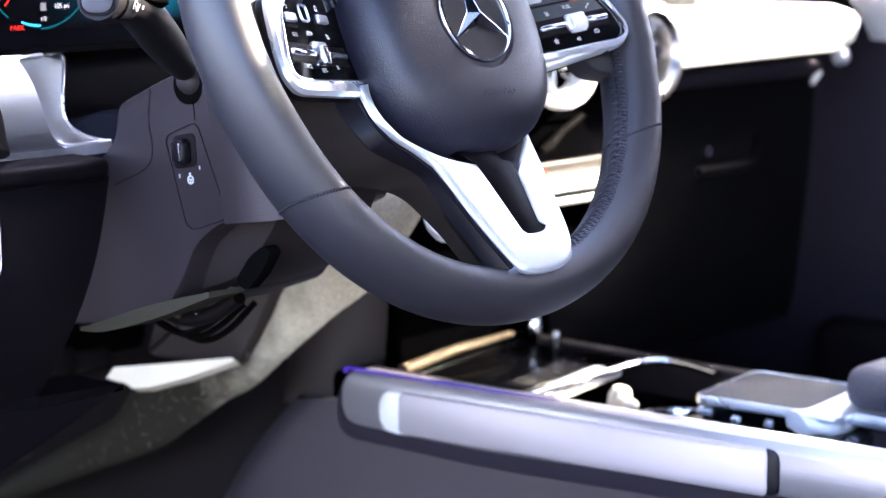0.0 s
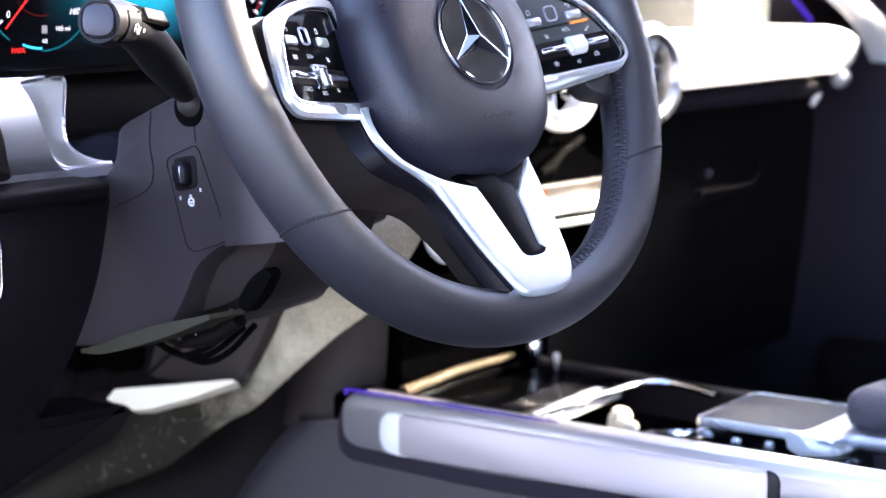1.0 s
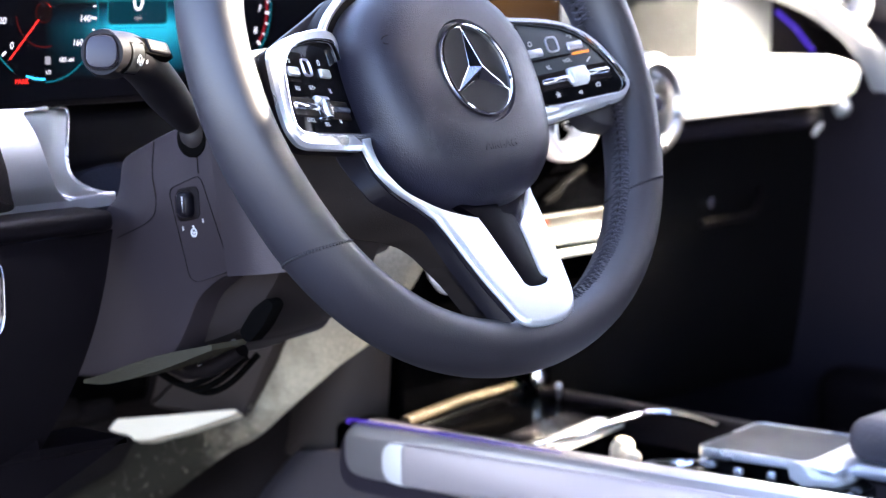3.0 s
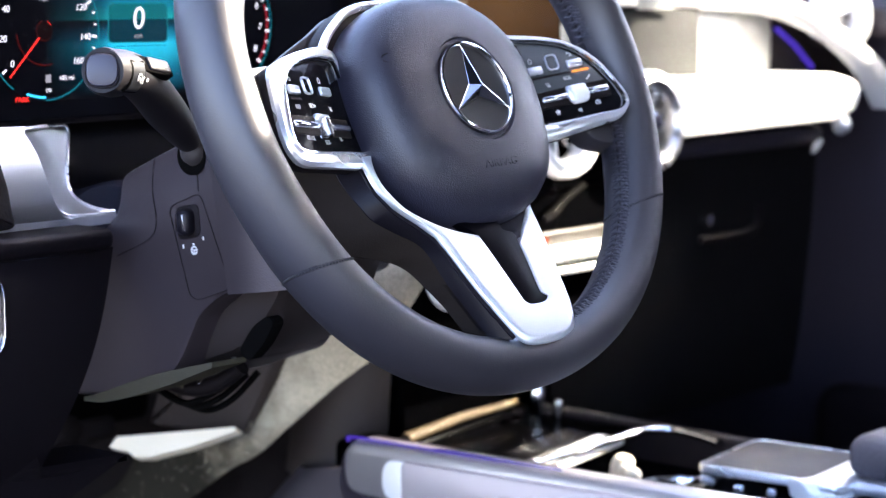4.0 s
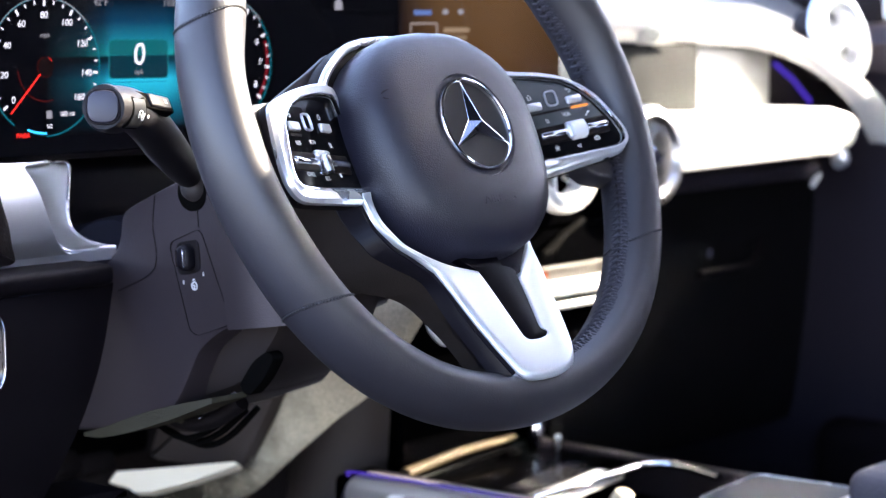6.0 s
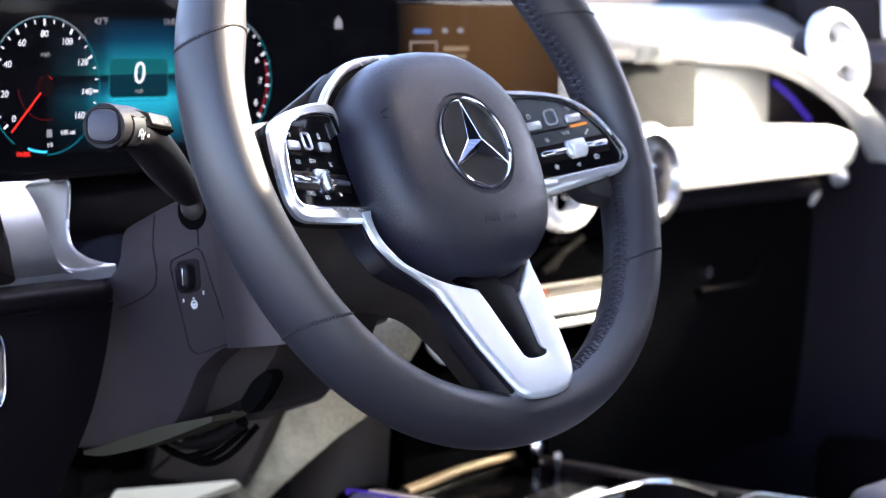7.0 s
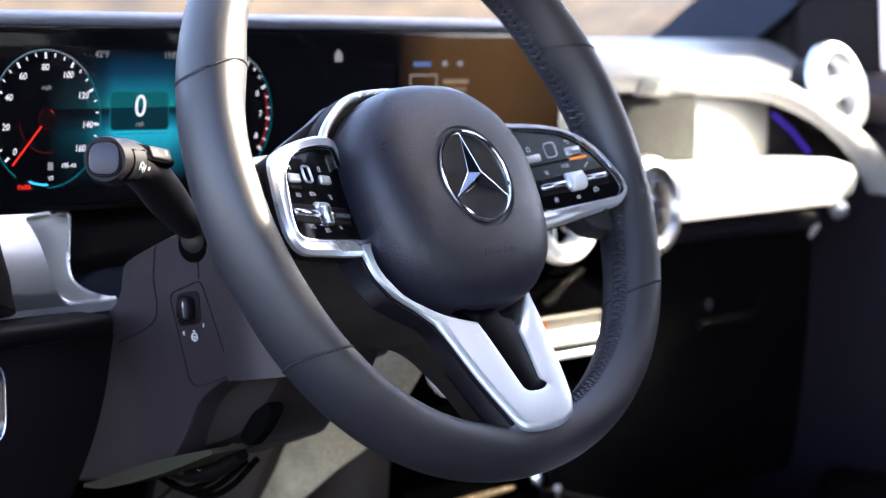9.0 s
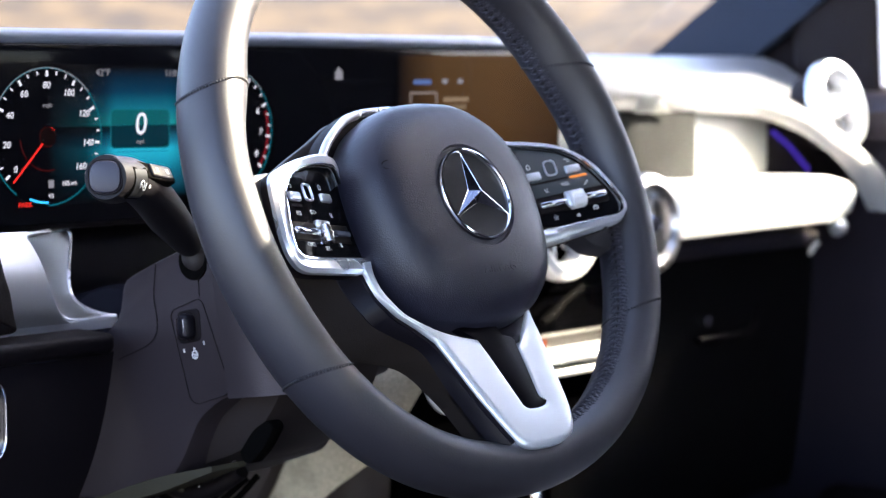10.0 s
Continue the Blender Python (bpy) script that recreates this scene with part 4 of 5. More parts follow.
part("lever_glint", lathe([(0.0, 0.002), (0.002, 0.0015), (0.0025, -0.002)], SIDE @ pose(-0.1785, 0.8055, 0.0275), 14), CHROME, col, "small chrome dot for a white glint")
for k in range(3):
    part("cable", tube(smooth_line([(0.01 * k - 0.01, 0.245, 0.792 - 0.006 * k), (0.01 * k - 0.015, 0.21, 0.786 - 0.004 * k), (0.01 * k - 0.01, 0.19, 0.793 - 0.003 * k), (0.01 * k, 0.175, 0.806)], 5), 0.0022, 8), PIT, col, "black cable under the column")


def line_on_face(name, pts, r=0.0004):
    return part(name, tube(smooth_line([(-FACE - 0.0002, y, z) for y, z in pts], 6), r, 6), DEEP, shroud)


line_on_face("shroud_seam", [(0.174, 0.952), (0.176, 0.932), (0.173, 0.914), (0.180, 0.902), (0.210, 0.889)])
line_on_face("shroud_seam", [(0.137, 0.960), (0.1352, 0.948), (0.134, 0.935)])
pan = rounded([(-0.1615, 0.9235), (-0.1325, 0.9345), (-0.1065, 0.880), (-0.1100, 0.8765), (-0.1365, 0.8675), (-0.1430, 0.8700)], 0.006)
pan_in = [Vector(p).lerp(Vector((-0.134, 0.90)), 0.015) for p in pan]
part("panel_groove", frame_plate(pan, pan_in, FACE - 0.004, FACE + 0.0006, 0.0003, SIDE), DEEP, shroud, "thin dark groove round the knob panel")
part("knob_well", plate(rounded([(-0.1528, 0.9035), (-0.1322, 0.9075), (-0.1342, 0.9275), (-0.1545, 0.9238)], 0.005), FACE - 0.006, FACE + 0.0007, 0.0004, SIDE), DEEP, shroud, "dark well of the knob")
knob = part("knob", block((0.0112, 0.0160, 0.011), SIDE @ pose(-0.1425, 0.9155, FACE + 0.003, 0, 0, 4), 0.0046, 5), SATIN, shroud, "dark heating knob")
for off in (-0.0034, 0.0034):
    part("knob_ridge", block((0.0012, 0.0105, 0.003), SIDE @ pose(-0.1425 + off, 0.9157 + 0.07 * off, FACE + 0.0077, 0, 0, 4), 0.0006, 2), VENT if off > 0 else PLASTIC, knob)
part("heating_icon", lathe([(0.0019, 0.0), (0.0028, 0.0), (0.0028, 0.0004), (0.0019, 0.0004)], SIDE @ pose(-0.1380, 0.8985, FACE + 0.0004), 20, ring=True), PRINT, shroud, "small white wheel symbol")
bm = block((0.0042, 0.0007, 0.0004), SIDE @ pose(-0.1380, 0.8987, FACE + 0.0006), 0.0)
block((0.0007, 0.0024, 0.0004), SIDE @ pose(-0.1380, 0.8972, FACE + 0.0006), 0.0, 1, bm)
block((0.0016, 0.0012, 0.0004), SIDE @ pose(-0.1385, 0.9022, FACE + 0.0006), 0.0, 1, bm)
part("heating_icon_bars", bm, PRINT, shroud, smooth=False)
for yy, zz in ((-0.148, 0.900), (-0.130, 0.9065)):
    part("mark", block((0.0008, 0.0024, 0.0006), SIDE @ pose(yy, zz, FACE + 0.0004, 0, 0, 10), 0.0), PRINT, shroud, smooth=False)

# ---- stalk ----
stalk = empty("wiper_stalk", "black wiper and indicator stalk with a flat end cap", "stalk", at=(-0.07, 0.13, 0.96))
A, B = Vector((-0.069, 0.137, 0.957)), Vector((-0.180, 0.084, 1.013))
line = smooth_line([(-0.0735, 0.1345, 0.9655), (-0.083, 0.130, 0.9725), (-0.1035, 0.1205, 0.9855), (-0.131, 0.1055, 1.0015), (-0.156, 0.093, 1.011), B], 5)
rad = [0.0076 + 0.0050 * min(1, i / (len(line) - 1) / 0.42) ** 0.8 for i in range(len(line))]
part("arm", tube(line, rad, 24, squash=0.95), STALK, stalk)
# ---- steering wheel ----
RAKE = radians(25.23)
wheel = empty("steering_wheel", "black leather steering wheel with silver spokes and switch panels", "steering wheel", at=(0, 0, 1))
WM = Matrix(((1, 0, 0, 0), (0, math.sin(RAKE), -math.cos(RAKE), 0), (0, math.cos(RAKE), math.sin(RAKE), 1), (0, 0, 0, 1))) @ Matrix.Rotation(radians(0.99), 4, "Z")
RM, RR, RA = 0.1719, 0.0158, 0.0205   # rim radius, half width and half depth of its section


def rim_point(th, ph, grow=0.0):
    """A place on the rim: th round the wheel, ph round its section (0 outwards, a quarter turn to the driver)."""
    d = math.degrees(th) % 360

    def near(c, w):
        return math.exp(-(((d - c + 180) % 360 - 180) / w) ** 2)
    c = math.cos(ph)
    e = (d - 90) % 360 - 180
    flat = -0.0015 * math.cos(radians(4 * e)) if abs(e) < 67.5 else 0.0      # the bottom is slightly flattened
    thumb = 0.0058 * near(157, 9.5) + 0.0040 * near(27, 9.5)                  # thumb rests on the inner side
    r = RM + flat + (RR + grow) * c - thumb * max(0.0, -c) ** 1.5
    x, y = r * math.cos(th), r * math.sin(th)
    return WM @ Vector((x, y + 0.00165, (RA + grow) * math.sin(ph) + 0.00175 + 0.0504 * y - 0.0056 * x))


N, M = 240, 40
rings = [[rim_point(2 * math.pi * i / N, 2 * math.pi * j / M) for j in range(M)] for i in range(N)]
part("rim", loft(bmesh.new(), rings, closed=True), LEATHER, wheel, "smooth black leather rim")
# stitched seams across the rim: angle of the seam, its lean outwards and to the driver
for mid, lean, fore in ((157.8, 2.7, 0.4), (26.4, -3.3, -3.0), (214.6, -3.25, 0.2), (327.6, 3.75, 0.5)):
    def seam_at(ph, shift, g=0.0):
        return rim_point(radians(mid + lean * math.cos(ph) + fore * math.sin(ph)) + shift, ph, g)
    w = 0.0010 / RM
    rg = []
    for dt, g in ((-w, -0.0012), (-w, 0.00012), (-0.35 * w, -0.0004), (0.35 * w, -0.0004), (w, 0.00012), (w, -0.0012)):
        rg.append([seam_at(2 * math.pi * j / 64, dt, g) for j in range(64)])
    seam = part("seam", loft(bmesh.new(), rg, caps=False), DEEP, wheel, "pinched stitched seam round the rim")
    bm = bmesh.new()
    for j in range(64):
        p0, p1 = seam_at(2 * math.pi * (j + 0.05) / 64, -0.1 * w, 0.0000), seam_at(2 * math.pi * (j + 0.75) / 64, 0.1 * w, 0.0000)
        tube([p0, p0.lerp(p1, 0.5), p1], [0.0005, 0.0009, 0.0005], 5, bm)
    part("stitches", bm, THREAD, seam, "black stitches")
# crossed lacing along the inside of the rim
rnd = random.Random(11)
for a0, a1 in ((-80, -8), (8, 80), (100, 172), (188, 260)):
    left = 90 < a0 < 200 or a0 > 200
    groove_ph = [radians(162 + 16 * min(1.0, max(0.0, (a + 70) / 50.0)) + 14 * min(1.0, max(0.0, (a + 8) / 20.0)) if not left else 200) for a in (a0, a1)]

    def place(a, off, g=0.0):
        k = (a - a0) / (a1 - a0)
        return rim_point(radians(a), groove_ph[0] + (groove_ph[1] - groove_ph[0]) * k + off, g)
    bm = bmesh.new()
    n = int((a1 - a0) / 1.75)
    step = (a1 - a0) / n
    for i in range(n):
        a = a0 + step * i + rnd.uniform(-0.12, 0.12)
        w = 0.36 + rnd.uniform(-0.03, 0.03)
        for t0, t1, o0, o1 in ((0.0, 1.0, -w, w), (1.0, 0.0, -w, w), (0.5, 0.9, -w * 0.9, -w * 0.2)):
            p0, p1 = place(a + step * t0, o0, -0.0002), place(a + step * t1, o1, -0.0002)
            mid = place(a + step * (t0 + t1) / 2, (o0 + o1) / 2, 0.0006)
            tube([p0, mid, p1], [0.0005, 0.0011, 0.0005], 6, bm)
    tagged(part("lacing", bm, LACE, wheel), "crossed dark thread lacing on the inner side", kind="stuff")
    part("lacing_groove", tube([place(a0 + (a1 - a0) * i / 40, 0.0, -0.0003) for i in range(41)], 0.0006, 6), DEEP, wheel, "dark seam under the lacing")
# leather webs from the rim to the switch panels
for outline in ([(-170, 18), (-141, 20.5), (-120, 22), (-116, 5), (-122, -36), (-168, -44)], [(172, 24), (149, 23), (132, 12), (118, -20), (126, -42), (141, -47), (172, -50)]):
    web = [(x * 0.001, y * 0.001) for x, y in outline]
    part("web", plate(rounded(web, 0.010, 6), -0.016, -0.001, 0.003, WM), LEATHER, wheel, "black leather web behind the switch panel")


def mm(pts):
    return [(x * 0.001, y * 0.001) for x, y in pts]


def both(pts):
    """A half outline on the right, from top to bottom, closed with its mirror."""
    return mm(pts + [(-x, y) for x, y in reversed(pts) if x > 0.01])


# airbag cover
half = smooth_line([(0, 56.5), (23, 54.5), (44, 46), (60.5, 32), (70.5, 14), (73.5, -6), (72, -30), (65, -57.5), (47, -77), (22, -87), (0, -89)], 5)
co = both([(p.x, p.y) for p in half])
CC = Vector((0, -0.012))
rings = []
for s, h in ((0.93, -0.020), (0.985, -0.016), (1.0, -0.008), (0.99, 0.000), (0.965, 0.0075), (0.92, 0.0140), (0.85, 0.0190), (0.73, 0.0232), (0.58, 0.0255), (0.44, 0.0264), (0.425, 0.0264), (0.415, 0.0245), (0.30, 0.0238), (0.02, 0.0238)):
    ring = []
    for p in co:
        q = CC + (Vector(p) - CC) * s
        if s < 0.5:   # round off towards the badge
            d = Vector(p) - CC
            r = {0.44: 0.0330, 0.425: 0.0318, 0.415: 0.0310, 0.30: 0.022, 0.02: 0.001}[s]
            q = CC + d.normalized() * r
        ring.append(WM @ Vector((q.x, q.y, h)))
    rings.append(ring)
part("airbag_cover", loft(bmesh.new(), rings), COVER, wheel, "grained black airbag cover")
badge_m = WM @ pose(0, -0.012, 0.0252)
badge = part("badge", lathe([(0.0, 0.0004), (0.0268, 0.0004), (0.0268, -0.003), (0, -0.003)], badge_m, 48), MATTE, wheel, "round matt black badge")
part("badge_ring", lathe([(0.0262, -0.001), (0.0264, 0.0022), (0.0272, 0.0034), (0.0282, 0.0030), (0.0288, 0.0016), (0.0290, -0.001)], badge_m, 64, ring=True), CHROME, badge, "chrome badge ring")
bm = bmesh.new()
for k in range(3):
    a = radians(90 + 120 * k)
    tip = Vector((0.0264 * math.cos(a), 0.0264 * math.sin(a), 0.0008))
    base = [Vector((0.0052 * math.cos(a + s * radians(60)), 0.0052 * math.sin(a + s * radians(60)), 0.0008)) for s in (1, -1)]
    top = Vector((0, 0, 0.0066))
    v = [bm.verts.new(badge_m @ p) for p in (tip, base[0], base[1], top)]
    bm.faces.new((v[0], v[1], v[3]))
    bm.faces.new((v[0], v[3], v[2]))
part("badge_spokes", bm, CHROME_DIMMED, badge, "three-pointed chrome emblem shape", smooth=False)
for k in range(3):
    a = radians(90 + 120 * k)
    tip = badge_m @ Vector((0.0262 * math.cos(a), 0.0262 * math.sin(a), 0.0010))
    sides = [badge_m @ Vector((0.0052 * math.cos(a + q * radians(60)), 0.0052 * math.sin(a + q * radians(60)), 0.0010)) for q in (1, -1)]
    part("emblem_edge", tube([sides[0], tip, sides[1]], 0.00035, 6), CHROME, badge, "bright chrome edge")
    part("emblem_ridge", tube([badge_m @ Vector((0, 0, 0.0066)), tip], 0.0003, 6), CHROME, badge, "bright chrome ridge")
writing("airbag_word", "AIRBAG", 0.0072, WM @ pose(0.0005, -0.0575, 0.0251, 3, 0, 0), COVER, wheel, 0.00055, label="embossed word in the cover", wide=1.15)


for sx in (-1, 1):
    hm = WM @ pose(sx * 0.0560, 0.013, 0.0198, -6, sx * 14, 0)
    bm = tube([hm @ Vector((0.0045 * math.cos(a), 0.0022 * math.sin(a), 0.0)) for a in (0.5, 1.1, 1.7, 2.3, 2.9)], 0.0004, 6)
    tube([hm @ Vector((0.0045 * math.cos(a), 0.0022 * math.sin(a) - 0.0012, 0.0)) for a in (-0.5, -1.1, -1.7, -2.3, -2.9)], 0.0004, 6, bm)
    part("horn_mark", bm, DEEP, wheel, "small embossed horn mark")


# side switch panels
def tilt(q):
    return WM @ Vector((q.x, q.y, q.z - 0.008 + (abs(q.x) - 0.076) * 0.3125))


PANEL = {1: [(78, 33), (86, 30.5), (97, 28.5), (109, 25.5), (120, 21), (131, 14), (140, 5), (147, -9), (152, -20), (152.5, -28), (144, -36), (100, -39.5), (78, -41)],
         -1: [(65.5, 31), (80, 31.5), (92, 29.5), (110, 25.5), (128, 20.4), (143, 14.5), (147.8, 9), (151.5, -5), (155, -24), (154.5, -33), (149, -41), (140, -43), (67.5, -42)]}
INSERT = {1: [(80, 28), (87.4, 26), (95, 24.5), (104.8, 22.3), (119.8, 17.6), (130, 10.8), (138.5, 0.2), (146, -13), (149, -23), (147.5, -27.8), (142, -29.8), (92, -29), (85.5, -27.5)],
          -1: [(71.5, 23.4), (87, 23.2), (97.5, 21.8), (113.9, 18.1), (124, 14), (131.4, 8.4), (136.3, 2), (141.5, -10), (145.5, -22.6), (145.9, -30.7), (142, -33.7), (133, -34.4), (68, -32.4)]}
SWITCHES = {1: ([(94.5, 5), (124, 5.1)], (108.5, 8.4), (118, -14.6), (91, 142), [(93.6, 11.5, "h"), (122.3, 11.3, "b"), (100.6, -5.4, "v"), (130.3, -5.5, "p"), (100.6, -23.7, "s"), (116.6, -25.1, "m"), (130.8, -22.7, "c")], [("VOL", 115.5, -3.6)]),
            -1: ([(91.9, 3.2), (126.4, 2.1)], (110.3, 5.6), (107.4, -18.5), (79, 140), [(94.4, 9.6, "h"), (127.5, 8.4, "b"), (91.6, -7, "v"), (91.7, -24.7, "v")], [("SET+", 111, -6.4), ("RES", 127.3, -7.8), ("SET-", 107.6, -27.7), ("CNCL", 124.7, -25.9)])}


def symbol(kind, m):
    """A small printed switch symbol."""
    bm = bmesh.new()
    bar = lambda w, h, x=0, y=0, a=0: block((w * 0.001, h * 0.001, 0.0002), m @ pose(x * 0.001, y * 0.001, 0, 0, 0, a), 0.0, 1, bm)
    if kind == "h":
        bar(0.5, 2.2, -1.1, -0.3), bar(0.5, 2.2, 1.1, -0.3), bar(2.6, 0.5, 0, -1.3), bar(1.9, 0.5, -0.6, 1.2, 40), bar(1.9, 0.5, 0.6, 1.2, -40)
    elif kind == "b":
        bar(2.8, 0.5, 0.2, 0.8), bar(1.6, 0.5, -1.0, 1.2, 40), bar(0.5, 1.6, 1.5, 0.1), bar(1.6, 0.5, 0.8, -0.8)
    elif kind == "v":
        bar(0.5, 3.0, -0.8, 0, 20), bar(0.5, 2.4, 0.4, 0, -15), bar(1.4, 0.5, 0.9, -1.0)
    elif kind == "p":
        bar(3.2, 0.7, 0, 0, 38), bar(1.0, 1.0, -1.3, -1.0, 38), bar(1.0, 1.0, 1.3, 1.0, 38)
    elif kind == "s":
        for k in range(5):
            bar(0.55, 2.0, 0.9 * math.sin(k * 1.2566), 0.9 * math.cos(k * 1.2566), -72 * k)
    elif kind == "m":
        bar(1.1, 1.2, -0.9, 0), bar(1.6, 0.5, 0.3, 0.7, 35), bar(1.6, 0.5, 0.3, -0.7, -35), bar(0.5, 2.2, 0.9, 0)
    else:
        bar(3.4, 0.6, 0, 0.8), bar(3.4, 0.6, 0, -0.8), bar(0.6, 1.8, -1.5, 0), bar(0.6, 1.8, 1.5, 0), bar(1.2, 0.6, 0, 1.4)
    return bm


for s in (1, -1):
    outer = rounded(mm([(s * x, y) for x, y in PANEL[s]]), 0.006, 3)
    inner = rounded(mm([(s * x, y) for x, y in INSERT[s]]), 0.004, 3)
    part("panel_frame", frame_plate(outer, inner, -0.0015, 0.0035, 0.0022, bend=tilt), SILVER, wheel, "satin silver switch panel frame")
    face = part("switch_face", plate(inner, -0.0015, 0.0008, 0.0004, bend=tilt), FACE_GLOSS, wheel, "gloss black switch face")
    lip = [p.lerp(q, 0.16) for p, q in zip(inner, outer)]
    part("panel_lip", frame_plate(lip, inner, 0.001, 0.0040, 0.0006, bend=tilt), CHROME, wheel, "bright polished lip round the switch face")
    if s > 0:
        upper = rounded(mm([(81, 27), (95, 23.6), (104, 21.2), (117, 17.1), (127.7, 9.8), (136.2, -0.5), (141.8, -10.6), (88, -11.2), (84, 0)]), 0.002, 2)
        part("upper_face", plate(upper, 0.0, 0.0011, 0.0003, bend=tilt), FACE_SATIN, face, "satin dark grey upper switch face")
    part("panel_back", plate(outer, -0.007, -0.0016, 0.003, bend=tilt), SHADE, wheel)

    def sw_at(x, y, z=0.0012):
        x, y = s * x * 0.001, y * 0.001
        o = tilt(Vector((x, y, z)))
        ex = (tilt(Vector((x + 0.001, y, z))) - o).normalized()
        ey = (tilt(Vector((x, y + 0.001, z))) - o).normalized()
        m = Matrix((ex, ey, ex.cross(ey))).transposed().to_4x4()
        m.translation = o
        return m
    small_keys, touch, roller, (ra, rb), icons, words = SWITCHES[s]
    part("touch_key", frame_plate(rounded(mm([(-4.6, -5.2), (4.6, -5.2), (4.6, 5.2), (-4.6, 5.2)]), 0.003, 4), rounded(mm([(-3.7, -4.3), (3.7, -4.3), (3.7, 4.3), (-3.7, 4.3)]), 0.0024, 4), -0.001, 0.0010, 0.0003, sw_at(*touch)), SILVER, face, "small framed touch key")
    for x, y in small_keys:
        part("key", block((0.0115, 0.0052, 0.0030), sw_at(x, y), 0.0011, 3), SILVER, face, "small silver key")
    part("groove", block((0.030 if s > 0 else 0.012, 0.0014, 0.0012), sw_at(105 if s > 0 else 127, small_keys[1][1] - 5.0, 0.0009), 0.0), DEEP, face, smooth=False)
    rx, ry = roller
    part("rocker_slot", block(((rb - ra) * 0.00106, 0.0110, 0.0016), sw_at((ra + rb) / 2, ry, 0.0009), 0.0005, 1), DEEP, face)
    for x0, x1 in ((ra, rx - 5.5), (rx + 5.5, rb)):
        part("rocker", block(((x1 - x0) * 0.001, 0.0042, 0.0040), sw_at((x0 + x1) / 2, ry, 0.0018), 0.0018, 3), CHROME, face, "slim chrome rocker")
    part("roller_bridge", block((0.0150, 0.0110 if s > 0 else 0.0050, 0.0042), sw_at(rx, ry + (0.4 if s > 0 else 4.6), 0.0020), 0.0022, 4), SILVER, face, "silver bridge over the roller")
    rm_ = sw_at(rx, ry - 1.0, 0.0022) @ (pose(0, 0, 0, 0, 90, 0) if s > 0 else pose(-0.001, -0.0005, -0.0008, 90, 0, 0))
    ribs = [[rm_ @ Vector((k * (0.0050 + 0.0003 * (i % 2)) * math.cos(2 * math.pi * i / 64), k * (0.0050 + 0.0003 * (i % 2)) * math.sin(2 * math.pi * i / 64), h)) for i in range(64)] for k, h in ((0.85, -0.0055), (1, -0.0048), (1, 0.0048), (0.85, 0.0055))]
    part("roller", loft(bmesh.new(), ribs), VENT if s < 0 else PALE, face, "ribbed silver roller", angle=15)
    for x, y, kind in icons:
        part("symbol", symbol(kind, sw_at(x, y, 0.0012) @ Matrix.Diagonal((1, 1, 1, 1))), PRINT, face, smooth=False)
    for txt, x, y in words:
        writing("switch_word", txt, 0.0034, sw_at(x, y, 0.0012), PRINT, face, 0.0001)
    if s > 0:
        part("lit_mark", block((0.013, 0.0014, 0.0003), sw_at(126.5, 0.0, 0.0013), 0.0), lit("amber_mark", (0.9, 0.3, 0.05), 0.13), face, "amber lit mark", smooth=False)
    arch = smooth_line([(s * 0.0765, 0.028, -0.010), (s * 0.066, 0.0383, -0.011), (s * 0.0556, 0.0458, -0.012), (s * 0.0418, 0.0538, -0.013), (s * 0.0266, 0.0578, -0.014), (s * 0.010, 0.0592, -0.015), (0, 0.0594, -0.015)], 5)
    part("arch", tube([WM @ p for p in arch], 0.0027, 12, side=WM.to_3x3() @ Vector((0, 0, 1))), SILVER, wheel, "silver arch over the cover")
    pad = rounded(mm([(s * 36, 60), (s * 55.3, 50.1), (s * 81, 38.8), (s * 101, 29), (s * 106, 10), (s * 92, -6), (s * 50, 0)]), 0.003, 4)
    part("shift_paddle", plate(pad, -0.036, -0.030, 0.0015, WM), PLASTIC, wheel, "dark shift paddle")


# lower spoke
def drop(q):
    k = min(1.0, max(0.0, (-0.070 - q.y) / 0.09))
    dip = 0.008 * min(1.0, max(0.0, 1 - (-0.037 - q.y) / 0.028)) if q.x < -0.04 else 0.0   # down to the left panel
    return WM @ Vector((q.x, q.y, q.z + 0.001 + 0.0130 * k ** 1.2 - dip))


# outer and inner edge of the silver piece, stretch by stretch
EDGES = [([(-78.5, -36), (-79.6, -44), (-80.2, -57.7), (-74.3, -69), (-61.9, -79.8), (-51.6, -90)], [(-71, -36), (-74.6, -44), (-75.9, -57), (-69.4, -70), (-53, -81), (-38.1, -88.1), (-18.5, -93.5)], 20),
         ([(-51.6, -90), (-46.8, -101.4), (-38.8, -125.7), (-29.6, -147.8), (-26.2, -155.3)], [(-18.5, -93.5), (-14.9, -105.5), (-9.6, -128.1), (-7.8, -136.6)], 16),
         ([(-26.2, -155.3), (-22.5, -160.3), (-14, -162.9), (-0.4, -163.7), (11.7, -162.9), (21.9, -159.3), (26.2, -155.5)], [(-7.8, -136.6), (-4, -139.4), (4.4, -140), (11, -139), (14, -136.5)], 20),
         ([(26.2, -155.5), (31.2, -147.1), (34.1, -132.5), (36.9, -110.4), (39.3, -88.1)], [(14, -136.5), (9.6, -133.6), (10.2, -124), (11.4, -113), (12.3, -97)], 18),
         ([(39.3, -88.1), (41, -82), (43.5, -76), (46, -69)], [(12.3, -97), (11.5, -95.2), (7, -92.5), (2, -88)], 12)]


